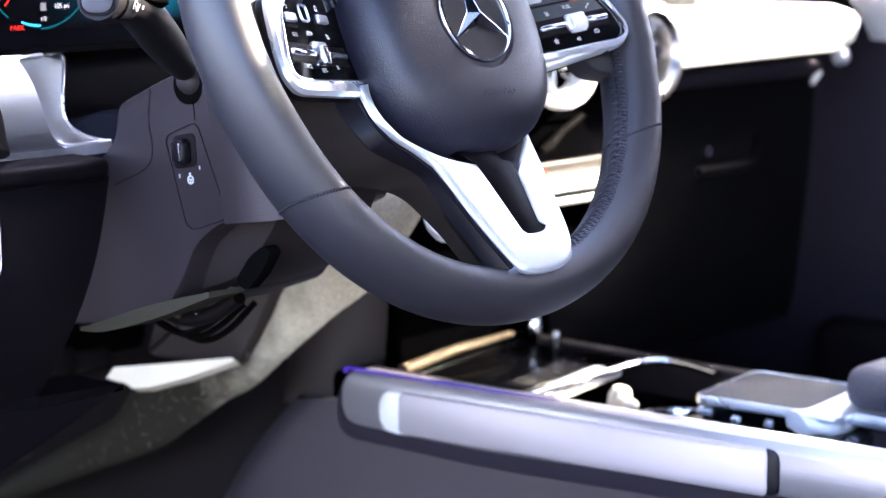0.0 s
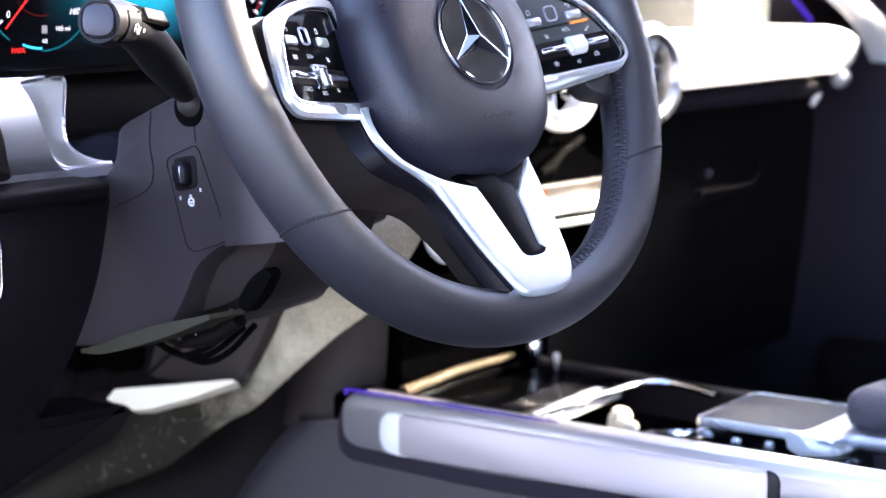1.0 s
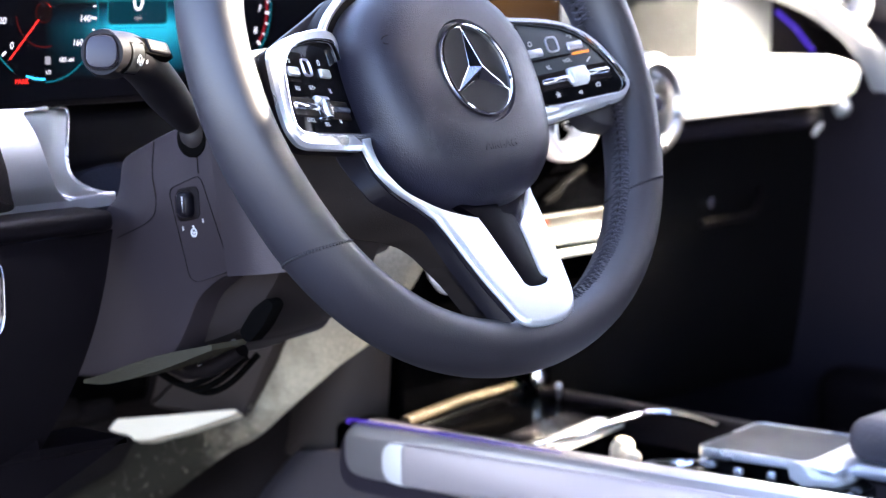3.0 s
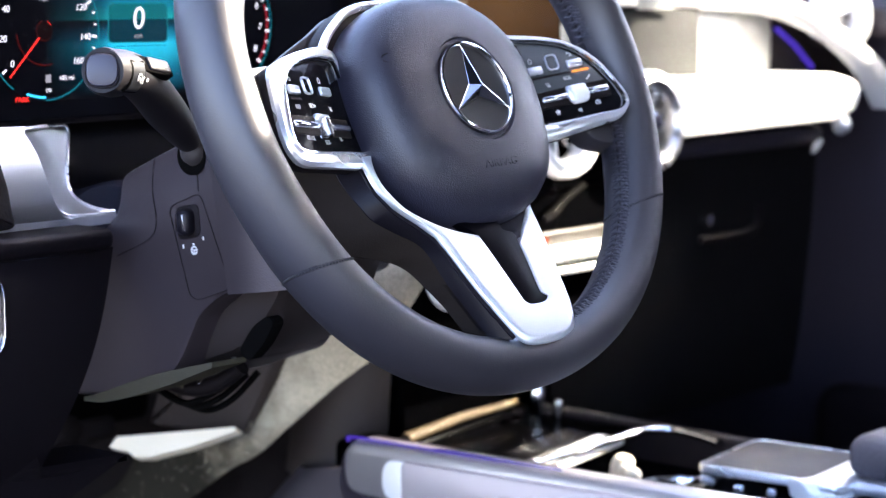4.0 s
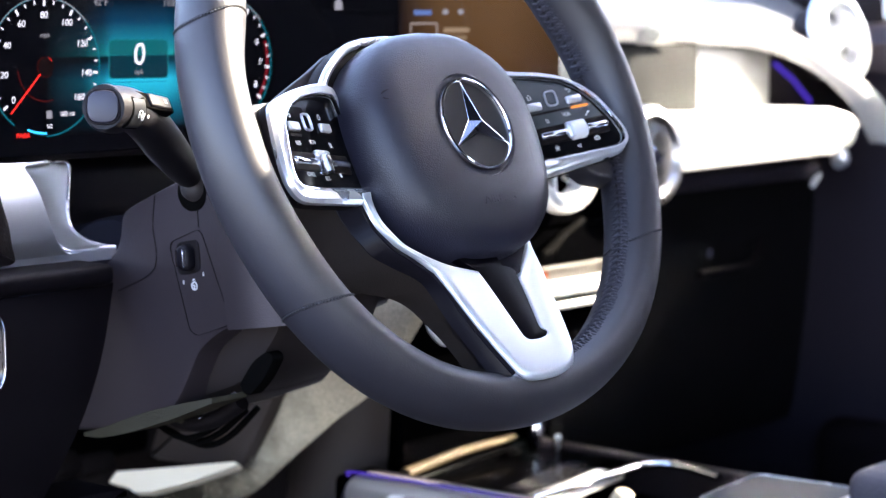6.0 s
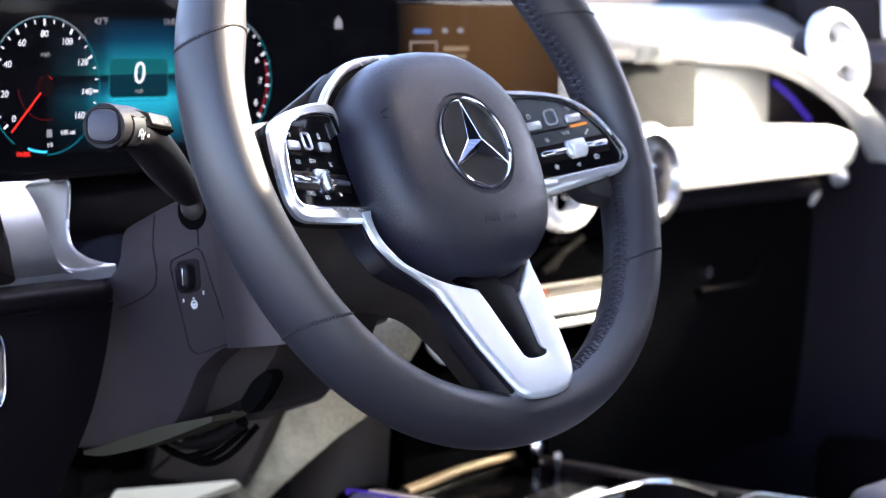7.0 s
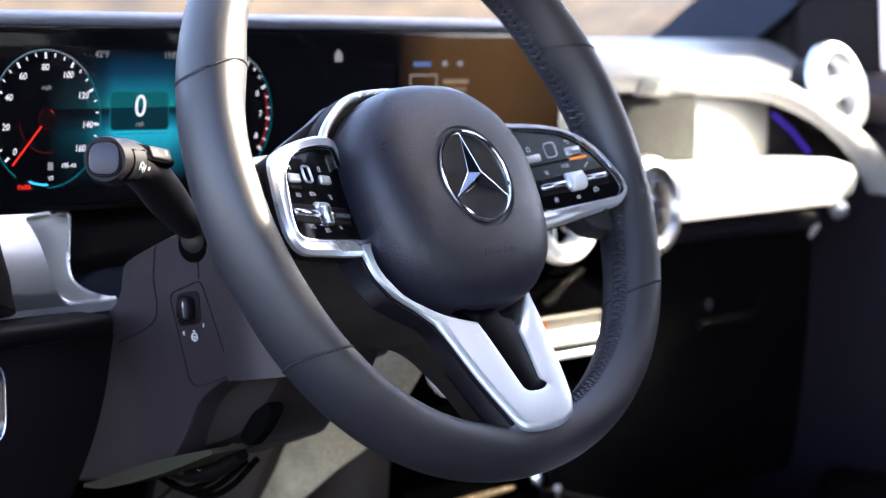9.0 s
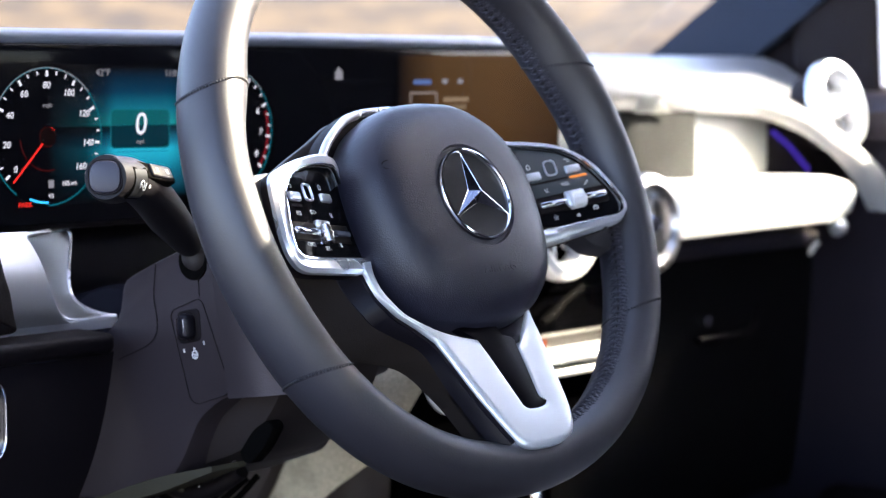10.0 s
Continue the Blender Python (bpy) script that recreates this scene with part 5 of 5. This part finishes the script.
def spaced(pts, n):
    P = [Vector(p) for p in pts]
    L = [0.0]
    for a, b in zip(P, P[1:]):
        L.append(L[-1] + (b - a).length)
    out = []
    for i in range(n):
        t = L[-1] * i / (n - 1)
        k = max(j for j in range(len(L)) if L[j] <= t + 1e-9)
        k = min(k, len(P) - 2)
        out.append(P[k].lerp(P[k + 1], (t - L[k]) / max(L[k + 1] - L[k], 1e-9)))
    return out


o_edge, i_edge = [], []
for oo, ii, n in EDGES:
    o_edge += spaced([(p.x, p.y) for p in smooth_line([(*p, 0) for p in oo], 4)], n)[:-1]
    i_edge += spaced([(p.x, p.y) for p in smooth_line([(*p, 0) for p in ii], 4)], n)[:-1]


neck_from = len(o_edge) - 13


def silver_share(n):
    """How much of the piece's width is silver: towards the cover a dark reflection is painted on the right arm."""
    return 1.0 if n <= neck_from else 1.0 - 0.82 * min(1.0, (n - neck_from) / 7.0) ** 0.8


def strip_skin(prof, span, first=0):
    """The forked piece: cross sections from its outer to its inner edge."""
    rings = []
    for n, (p, q) in enumerate(zip(o_edge, i_edge)):
        sink = 7.0 * max(0.0, (n - neck_from) / (len(o_edge) - neck_from)) ** 1.2   # the right arm dips under the cover
        k0, k1 = span(n)
        rings.append([drop(Vector((*(p.lerp(q, k0 + (k1 - k0) * k) * 0.001), (h - sink) * 0.001))) for k, h in prof])
    return loft(bmesh.new(), rings[first:])


section = [(0, -0.6), (0, 1.0), (0.012, 1.8), (0.04, 2.4), (0.085, 2.8), (0.105, 3.2), (0.20, 3.5), (0.5, 3.8), (0.90, 3.7), (0.97, 3.4), (1.0, 2.8), (1.0, -1.0)]
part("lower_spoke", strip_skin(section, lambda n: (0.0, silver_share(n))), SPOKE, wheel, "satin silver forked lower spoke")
# dark skin painted in for what the silver neck reflects
neck_section = [(0.0, -1.0), (0.0, 2.8), (0.15, 3.4), (0.6, 3.5), (0.95, 3.4), (1.0, 2.8), (1.0, -1.0)]
part("neck_dark_reflection", strip_skin(neck_section, lambda n: (silver_share(n), 1.0), neck_from + 1), SATIN, wheel, "dark reflection painted on the neck of the right arm")


def drop_line(pts, h, n):
    """A line beside the spoke, h mm from its face, resampled to n places."""
    return [drop(Vector((p.x * 0.001, p.y * 0.001, h * 0.001))) for p in spaced([(p.x, p.y) for p in smooth_line([(*p, 0) for p in pts], 5)], n)]


# the dark flank of the left arm and the brown-black shell behind it
arm_edge = [(-77, -36), (-78.2, -44), (-78.6, -57.7), (-72.5, -69), (-60.5, -80), (-50.4, -90.5), (-45.6, -101.8), (-37.6, -126), (-28.4, -148), (-25, -155.5)]
ledge = [(-80, -36), (-81, -44), (-81.6, -58.2), (-75.6, -70), (-63.2, -81.2), (-53.6, -91), (-48.8, -102.2), (-40.8, -126.6), (-31.6, -148.8), (-28, -157)]
flank = [(-90, -38), (-91, -49.4), (-85.6, -68.7), (-71.8, -79.7), (-53.9, -92.3), (-48.1, -115.3), (-38.8, -144), (-36, -152)]
shell = [(-118, -24), (-115.2, -36.5), (-112.9, -70.2), (-102.5, -83.7), (-61.9, -96.2), (-45.1, -118.1), (-30.1, -141.1), (-26, -150)]
NL = 40
part("spoke_ledge", loft(bmesh.new(), [[a, b, c, d] for a, b, c, d in zip(drop_line(arm_edge, 0.4, NL), drop_line(ledge, -0.6, NL), drop_line(ledge, -2.4, NL), drop_line(arm_edge, -2.4, NL))]), SATIN, wheel, "thin dark ledge under the silver")
part("spoke_side", loft(bmesh.new(), [[a, b, c, d] for a, b, c, d in zip(drop_line(ledge, -1.6, NL), drop_line(flank, -9.0, NL), drop_line(flank, -12.0, NL), drop_line(arm_edge, -12.0, NL))]), SATIN, wheel, "smooth dark flank of the lower spoke")
part("spoke_back", loft(bmesh.new(), [[a, b, c, d] for a, b, c, d in zip(drop_line(flank, -9.6, NL), drop_line(shell, -24.0, NL), drop_line(shell, -25.0, NL), drop_line(flank, -22.0, NL))]), BACKING, wheel, "brown-black shell behind the lower spoke")
vo = mm([(-30, -84), (-19.2, -93.2), (-15.4, -105.5), (-10.2, -128), (-8.4, -137), (-4, -140), (4.4, -140.6), (11, -139.6), (14.6, -136.8), (10.2, -133.2), (10.8, -124), (12, -113), (12.9, -97), (11, -94.5), (4, -92.5), (2, -84)])
part("spoke_floor", plate(vo, -0.0030, 0.0028, 0.0004, bend=drop), INSERTBLACK, wheel, "dark insert in the opening of the spoke")
# hub body behind the cover
rings = []
for s, h in ((1.10, -0.016), (1.12, -0.026), (1.05, -0.042), (0.85, -0.058), (0.55, -0.066)):
    rings.append([WM @ Vector(((CC.x + (p[0] - CC.x) * s), CC.y + (p[1] - CC.y) * s, h)) for p in co])
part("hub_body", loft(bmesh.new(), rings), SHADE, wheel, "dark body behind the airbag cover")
# the stalk's end, keys and boot
end_d = Vector((-0.78, -0.60, 0.16)).normalized()
em = facing(B, end_d)
part("collar", lathe([(0.0112, -0.030), (0.0124, -0.020), (0.0132, -0.004), (0.0122, 0.002), (0.0, 0.002)], em @ Matrix.Diagonal((0.96, 1.02, 1, 1)), 36), STALK, stalk, "dark collar of the stalk")
part("end_cap", plate(rounded([(-0.0088, -0.0090), (0.0088, -0.0090), (0.0088, 0.0090), (-0.0088, 0.0090)], 0.0076, 8), 0.0, 0.0045, 0.0014, em), STALKCAP, stalk, "flat grey-violet end cap")
part("cap_groove", frame_plate(rounded([(-0.0098, -0.0100), (0.0098, -0.0100), (0.0098, 0.0100), (-0.0098, 0.0100)], 0.0084, 8), rounded([(-0.0087, -0.0089), (0.0087, -0.0089), (0.0087, 0.0089), (-0.0087, 0.0089)], 0.0076, 8), 0.001, 0.0032, 0.0003, em), DEEP, stalk, "dark groove round the end cap")
ka = (B - Vector((-0.156, 0.093, 1.011))).normalized()
kn_ = Vector((0.32, -0.93, -0.10))
kn_ = (kn_ - ka * kn_.dot(ka)).normalized()
kw = ka.cross(kn_)
kc = Vector((-0.1645, 0.0897, 1.0115))


def round_key(s, a, r):
    """A place on the stalk: s along it, a round it (0 to the front), r from its axis."""
    return kc + ka * s + (kn_ * math.cos(a) + kw * math.sin(a)) * r


part("key_recess", sheet(lambda u, v: round_key(0.0075 - 0.015 * u, -0.95 + 1.6 * v, 0.0128), 4, 14, 0.0020), PIT, stalk, "dark gap round the washer key")
part("wash_key", sheet(lambda u, v: round_key(0.0066 - 0.0130 * u, -0.85 + 1.4 * v, 0.0131), 4, 14, 0.0026), MATTE, stalk, "square washer key")
bm = tube([round_key(0.0022 * math.cos(a), -0.15 + 0.2 * math.sin(a), 0.01390) for a in (-0.6, 0.0, 0.6, 1.2, 1.8, 2.4, 3.0, 3.6)], 0.00033, 5)
tube([round_key(-0.0026, -0.36, 0.01390), round_key(0.0008, -0.10, 0.01390)], 0.00033, 5, bm)
tube([round_key(-0.0040, -0.36, 0.01390), round_key(-0.0038, -0.20, 0.01390), round_key(-0.0042, -0.05, 0.01390)], 0.0003, 5, bm)
part("symbol", bm, PRINT, stalk, smooth=False)
part("symbol", tube([round_key(-0.0098 + 0.0008 * math.cos(a * 0.7854), -0.2 + 0.07 * math.sin(a * 0.7854), 0.0133) for a in range(9)], 0.00028, 5), PRINT, stalk, smooth=False)
wq = facing(Vector((-0.1405, 0.0885, 1.0128)), (0.30, -0.80, 0.50), (0.80, 0.48, -0.3)) @ pose(0, 0, 0, 0, 0, 90)
part("wiper_key", block((0.021, 0.0085, 0.0095), wq, 0.0014), STALK, stalk, "raised wiper key")
part("key_slot", block((0.034, 0.0100, 0.0062), wq @ pose(-0.003, 0, 0), 0.0010), PIT, stalk, "dark slot along the stalk")
for k in (-0.005, 0.005):
    part("symbol", block((0.0022, 0.0028, 0.0004), wq @ pose(k, 0, 0.0048), 0.0), PRINT_DIM, stalk, smooth=False)
part("boot_socket", lathe([(0.0, 0.0006), (0.0113, 0.0004), (0.0115, -0.006)], facing(A + Vector((0.0005, 0.0012, -0.0014)), (-1, -0.1, 0.0)), 28), PIT, stalk, "dark socket round the boot")
part("boot", lathe([(0.0105, -0.012), (0.0100, -0.002), (0.0080, 0.004), (0.0045, 0.0072), (0.0, 0.0085)], facing(A + Vector((0.002, 0.0, 0.002)), (-1, -0.25, 0.05)), 28), material("boot_rubber", (0.022, 0.017, 0.017), 0.6, grain=0.05, scale=900), stalk, "rounded brown-grey boot")

# ---- footwell ----
tunnel = empty("tunnel_side", "carpeted side of the centre tunnel in the driver's footwell", "carpet", at=(0.21, 0.45, 0.42))
part("carpet", sheet(lambda u, v: (0.250 + 0.02 * v + 0.5 * max(0.0, u - 0.86) ** 1.3, 0.80 - 0.40 * u, 0.40 + 0.46 * v), 40, 16, 0.01), CARPET_DARK, tunnel)
TW = Matrix(((0, 0, -1, 0.205), (1, 0, 0, 0), (0, 1, 0, 0), (0, 0, 0, 1)))  # plate x ahead, y up, z to the left
heel_up = smooth_line([(0.205, y, z) for y, z in ((0.72, 0.538), (0.610, 0.597), (0.541, 0.634), (0.509, 0.668), (0.440, 0.690), (0.383, 0.706), (0.362, 0.725), (0.345, 0.752), (0.330, 0.778), (0.300, 0.802), (0.265, 0.832), (0.238, 0.850), (0.188, 0.866))], 4)
heel_lo = smooth_line([(0.205, y, z) for y, z in ((0.72, 0.522), (0.588, 0.577), (0.490, 0.617), (0.4523, 0.6392), (0.4043, 0.6719), (0.3713, 0.6895), (0.3391, 0.7146), (0.3079, 0.7382), (0.2926, 0.7495), (0.2775, 0.7606), (0.2452, 0.7819), (0.224, 0.802), (0.190, 0.850))], 4)


def heel(u, v):
    p, q = between(heel_up, heel_lo, u)
    return p.lerp(q, v) + Vector((-0.010 * math.sin(v * math.pi) ** 0.5, 0, 0))


part("heel_carpet", sheet(heel, 66, 8, 0.002), CARPET, tunnel, "khaki grey tufted carpet, gritty, with shade painted in towards the pedals")
kick = [Vector((-0.92, -0.81, 1.07)).lerp(Vector(p), 0.95) for p in ((0.1647, 0.5038, 0.681), (0.1702, 0.5002, 0.6895), (0.1913, 0.4559, 0.6960), (0.215, 0.4076, 0.7036), (0.2151, 0.4044, 0.7010), (0.1939, 0.4386, 0.6860), (0.1771, 0.4679, 0.6760), (0.1711, 0.4805, 0.6749), (0.1705, 0.4867, 0.6788))]
kn = Vector((-0.84, -0.34, 0.42)).normalized()
part("kick_plate", loft(bmesh.new(), [[p - kn * 0.012 for p in kick], kick]), CREAM, tunnel, "bright pale kick plate")
# the white colour stands in for sunlight on the metal clip
clip = lathe([(0.0, 0.006), (0.006, 0.005), (0.0085, 0.001), (0.0088, -0.004), (0.0, -0.004)], facing((0.194, 0.170, 0.8372), (-0.84, -0.34, 0.42), (0, -0.75, -0.66)) @ Matrix.Diagonal((0.75, 1.5, 1, 1)), 28)
part("bright_clip", clip, CLIP_SUNLIT, tunnel, "small clip, painted white for the sun on it")
part("side_trim", plate(rounded([(0.37, 0.705), (0.325, 0.78), (0.30, 0.83), (0.42, 0.86), (0.48, 0.70)], 0.008, 4), 0.0, 0.020, 0.006, TW), TRIMBROWN, tunnel, "dark brown footwell trim")
rnd = random.Random(7)
bm = bmesh.new()
for k in range(170):
    p = heel(rnd.uniform(0.10, 0.50) if k % 3 else rnd.uniform(0.30, 0.48), rnd.uniform(0.25, 0.98))
    r = rnd.uniform(0.0002, 0.0006)
    block((r, r, r), pose(p.x - 0.0104, p.y, p.z, rnd.uniform(0, 90), rnd.uniform(0, 90), 0), 0.0, 1, bm)
tagged(part("grit", bm, CREAM, smooth=False), "pale specks of grit on the carpet", "grit", kind="stuff")
# added black block that stands in for the dark behind the pedals
box = empty("footwell_dark_block", "black block added to darken the space behind the pedals", "housing", at=(0.22, 0.58, 0.70))
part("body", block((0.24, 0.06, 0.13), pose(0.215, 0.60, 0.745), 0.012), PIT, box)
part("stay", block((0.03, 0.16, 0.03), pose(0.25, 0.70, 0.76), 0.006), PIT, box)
rest = empty("footrest", "dim olive carpeted footrest beside the pedals", "footrest", at=(0.14, 0.52, 0.68))
part("pad", block((0.030, 0.02, 0.020), pose(0.121, 0.51, 0.702, -20, 0, 8), 0.006), CARPET_DARK, rest)
part("pad", block((0.034, 0.02, 0.018), pose(0.154, 0.51, 0.697, -20, 0, -4), 0.005), CARPET_DARK, rest)
part("bracket", block((0.060, 0.27, 0.012), pose(0.138, 0.648, 0.690), 0.004), DEEP, rest)
pedal = empty("brake_pedal", "black rubber brake pedal on a steel arm", "pedal", at=(0.02, 0.52, 0.70))
part("pad", block((0.09, 0.012, 0.055), pose(0.03, 0.50, 0.66, -25, 0, 0), 0.005), RUBBER, pedal)
part("arm", tube([Vector((0.03, 0.51, 0.67)), Vector((0.03, 0.56, 0.76)), Vector((0.03, 0.60, 0.86))], 0.009, 8), DEEP, pedal)

# ---- centre console ----
con = empty("centre_console", "dark centre console with a silver grab rail", "console", at=(0.36, 0.0, 0.42))


def con_side(u, v):
    z = 0.40 + (0.285 - 0.019 * (1 - min(1.0, u / 0.06))) * v
    k = min(1.0, max(0.0, (0.695 - z) / 0.13))
    front = 0.330 + 0.142 * k ** 0.58
    y = front - (front + 0.60) * u
    return (0.228 - 0.008 * math.sin(v * math.pi) + 0.045 * (1 - min(1.0, u / 0.05)) ** 2, y, z)


part("side_wall", sheet(con_side, 60, 14, 0.01), CONSOLE, con, "dark console side panel")
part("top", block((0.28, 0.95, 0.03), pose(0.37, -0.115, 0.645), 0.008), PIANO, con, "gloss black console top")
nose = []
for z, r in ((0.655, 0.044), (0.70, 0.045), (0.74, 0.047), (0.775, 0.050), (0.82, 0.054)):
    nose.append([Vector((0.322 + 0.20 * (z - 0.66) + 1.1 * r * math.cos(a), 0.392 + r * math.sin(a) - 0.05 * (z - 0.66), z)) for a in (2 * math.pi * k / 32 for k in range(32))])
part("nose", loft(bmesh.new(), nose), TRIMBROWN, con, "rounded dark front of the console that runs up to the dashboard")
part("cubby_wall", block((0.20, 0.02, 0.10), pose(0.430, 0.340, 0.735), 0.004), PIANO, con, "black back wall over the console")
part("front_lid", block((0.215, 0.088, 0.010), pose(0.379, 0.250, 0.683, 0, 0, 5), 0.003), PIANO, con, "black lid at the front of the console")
# added block; keeps sunlight off the top of the side wall
part("sun_block_corner", block((0.047, 0.022, 0.050), pose(0.282, 0.330, 0.672), 0.008), PIANO, con, "black block added to keep sun off the console side")
part("far_wall", block((0.02, 0.95, 0.28), pose(0.50, -0.115, 0.55), 0.005), DEEP, con)
RAILM = Matrix(((0, 0, -1, 0.232), (-1, 0, 0, 0), (0, 1, 0, 0), (0, 0, 0, 1)))
rail = rounded([(-0.288, 0.669), (-0.288, 0.712), (0.50, 0.736), (0.50, 0.700), (0.10, 0.6835), (-0.065, 0.6745), (-0.15, 0.670)], 0.019, 8)
# raised dark plate: the groove's shade is put into its colour
part("rail_shade_plate", plate(rounded([(-0.304, 0.654), (-0.297, 0.711), (0.50, 0.730), (0.50, 0.680), (0.05, 0.665), (-0.15, 0.655)], 0.030, 8), -0.01, 0.0105, 0.008, RAILM), DOORSKIN, con, "dark raised plate for the groove behind the rail and its shade")
rl_part = part("rail", plate(rail, 0.0, 0.018, 0.008, RAILM), RAIL, con, "brushed silver grab rail")
grip = rounded([(-0.2235, 0.6722), (-0.2235, 0.7048), (0.100, 0.7168), (0.100, 0.6845)], 0.006, 6)
part("grip_gap", plate(rounded([(0.088, 0.6845), (0.088, 0.7165), (0.108, 0.7168), (0.108, 0.6858)], 0.009, 6), 0.013, 0.0203, 0.003, RAILM), SATIN, rl_part, "dark gap at the end of the inset")
# pale plate painted in for the reflection on the rounded end
part("grip_end_glint", plate(rounded([(-0.2440, 0.6715), (-0.2440, 0.7042), (-0.205, 0.7050), (-0.205, 0.6715)], 0.0155, 8), 0.013, 0.0207, 0.003, RAILM), PALE, rl_part, "pale plate for the reflection on the inset's rounded end")
part("grip_inset", plate(grip, 0.015, 0.0215, 0.0025, RAILM), GRIP, rl_part, "pale inset of the grab rail")

part("rail_light", tube(smooth_line([(0.2225, 0.287, 0.7085), (0.2225, 0.282, 0.7125), (0.2225, 0.20, 0.7148), (0.2225, 0.08, 0.7178)], 6), 0.0010, 8), AMBIENT, rl_part, "violet ambient light line")

# console fittings
strip = empty("console_strip", "bronze tinted trim strip at the front of the console", "trim strip", at=(0.38, 0.30, 0.68))
# bronze darkened in its colour, in place of shade from the sun
part("strip", tube([Vector((0.291, 0.291, 0.698)), Vector((0.38, 0.309, 0.699)), Vector((0.458, 0.315, 0.699))], [0.0052, 0.0042, 0.0028], 10, squash=0.9), material("bronze_trim", (0.027, 0.018, 0.0095), 0.7, wear=0.1, spec=0.08), strip)
part("strip_base", block((0.22, 0.022, 0.036), pose(0.38, 0.312, 0.676, 0, 0, 9), 0.006), PIANO, strip)
part("lamp_tip", lathe([(0.0, 0.012), (0.006, 0.010), (0.008, 0.003), (0.006, -0.012), (0.0, -0.03)], pose(0.4874, 0.3143, 0.699), 20), CHROME, strip, "small chrome knob")
part("lamp_tip", lathe([(0.0, 0.003), (0.0025, 0.0025), (0.0035, 0.0), (0.002, -0.006), (0.0, -0.02)], pose(0.4769, 0.2816, 0.700), 20), VENT, strip, "small dull metal knob")

tray = empty("cup_tray", "open cup tray with a polished metal bow", "cup holder", at=(0.38, 0.13, 0.66))
bow = smooth_line([(0.290, 0.180, 0.690), (0.3623, 0.1715, 0.695), (0.4056, 0.1746, 0.695), (0.445, 0.1745, 0.6955), (0.4665, 0.165, 0.695), (0.4705, 0.146, 0.695), (0.4646, 0.1077, 0.693)], 6)
part("bow", tube(bow, 0.0045, 12, squash=0.7), CHROME, tray, "polished metal bow")
# pale strip and dark slats put the sun patch into the colours
part("shutter", block((0.12, 0.026, 0.006), pose(0.376, 0.188, 0.686, 0, -2, 6), 0.002), SHELF, tray, "brushed shutter strip cut to the sunlit patch")
for k in range(5):
    part("shutter_rib", block((0.115, 0.004, 0.003), pose(0.380, 0.206 + 0.0065 * k, 0.688, 0, -2, 6), 0.001, 2), GLOSS, tray, "glossy shutter slat, darkened outside the sunlit patch")
for x, y, r, h in ((0.391, 0.147, 0.0085, 0.690), (0.381, 0.137, 0.0070, 0.686), (0.369, 0.122, 0.0065, 0.687), (0.398, 0.158, 0.0060, 0.684)):
    part("holder_tab", lathe([(0.0, 0.0), (r * 0.6, -0.0006), (r * 0.92, -0.0028), (r, -0.007), (r * 0.8, -0.012), (r * 0.9, -0.022)], pose(x, y, h, 12, 8, 0), 20), CREAM, tray, "pale cup gripper")
part("well", lathe([(0.036, 0.0), (0.038, 0.004), (0.040, 0.0), (0.040, -0.01), (0.036, -0.01)], pose(0.405, 0.105, 0.664), 36, ring=True), CHROME, tray, "thin bright ring of the cup well")

tp = empty("touchpad", "dark grey touchpad in a silver frame on the console", "touchpad", at=(0.40, 0.0, 0.70))
TPM = Matrix.Translation((0.424, 0.012, 0.680)) @ Matrix.Rotation(radians(6), 4, "Z")
part("base", plate(rounded([(-0.055, -0.075), (0.055, -0.075), (0.055, 0.07), (-0.055, 0.07)], 0.012), -0.015, 0.004, 0.004, TPM), GLOSS, tp)
part("frame", frame_plate(rounded([(-0.052, -0.062), (0.052, -0.062), (0.052, 0.058), (-0.052, 0.058)], 0.010, 5), rounded([(-0.050, -0.036), (0.050, -0.036), (0.050, 0.0565), (-0.050, 0.0565)], 0.006, 5), 0.014, 0.0205, 0.002, TPM), SILVER, tp, "bright silver frame")
part("pad", plate(rounded([(-0.0505, -0.0365), (0.0505, -0.0365), (0.0505, 0.057), (-0.0505, 0.057)], 0.006), 0.013, 0.0200, 0.001, TPM), material("touch_surface", (0.020, 0.0225, 0.028), 0.55, grain=0.05, scale=800, wear=0.05, spec=0.2), tp, "dark grey touch surface")
for k, (x, y, w) in enumerate(((0.3859, 0.0625, 0.013), (0.3753, 0.0286, 0.008), (0.3811, 0.0037, 0.007), (0.3854, -0.0193, 0.007))):
    part("toggle", block((w * 0.8, w, 0.007), pose(x - 0.004, y, 0.6855, 0, 0, 12), 0.002), SILVER, tp, "small silver toggle")
wr = []
for k in range(13):
    u = k / 12
    x = -0.056 + 0.112 * u
    round_off = 1 - 0.35 * (2 * u - 1) ** 8
    wr.append([TPM @ Vector((x, y * (1 if y > -0.03 else round_off), z)) for y, z in ((-0.030, 0.0195), (-0.036, 0.0208), (-0.046, 0.0200), (-0.056, 0.0150), (-0.0615, 0.0085), (-0.060, 0.0045), (-0.050, 0.003), (-0.034, 0.008))])
part("wrist_bar", loft(bmesh.new(), wr), SHELF, tp, "broad sloping silver wrist rest")


arm = empty("armrest_box", "dark padded armrest box with a silver edge", "armrest", at=(0.45, -0.25, 0.62))
part("lid", block((0.20, 0.40, 0.034), pose(0.505, -0.238, 0.7145), 0.015, 5), FABRIC, arm, "dark padded lid")
part("silver_edge", block((0.20, 0.38, 0.010), pose(0.500, -0.236, 0.6935), 0.004), SILVER, arm, "thin silver edge")
part("box", block((0.19, 0.38, 0.10), pose(0.505, -0.240, 0.638), 0.008), PLASTIC, arm)
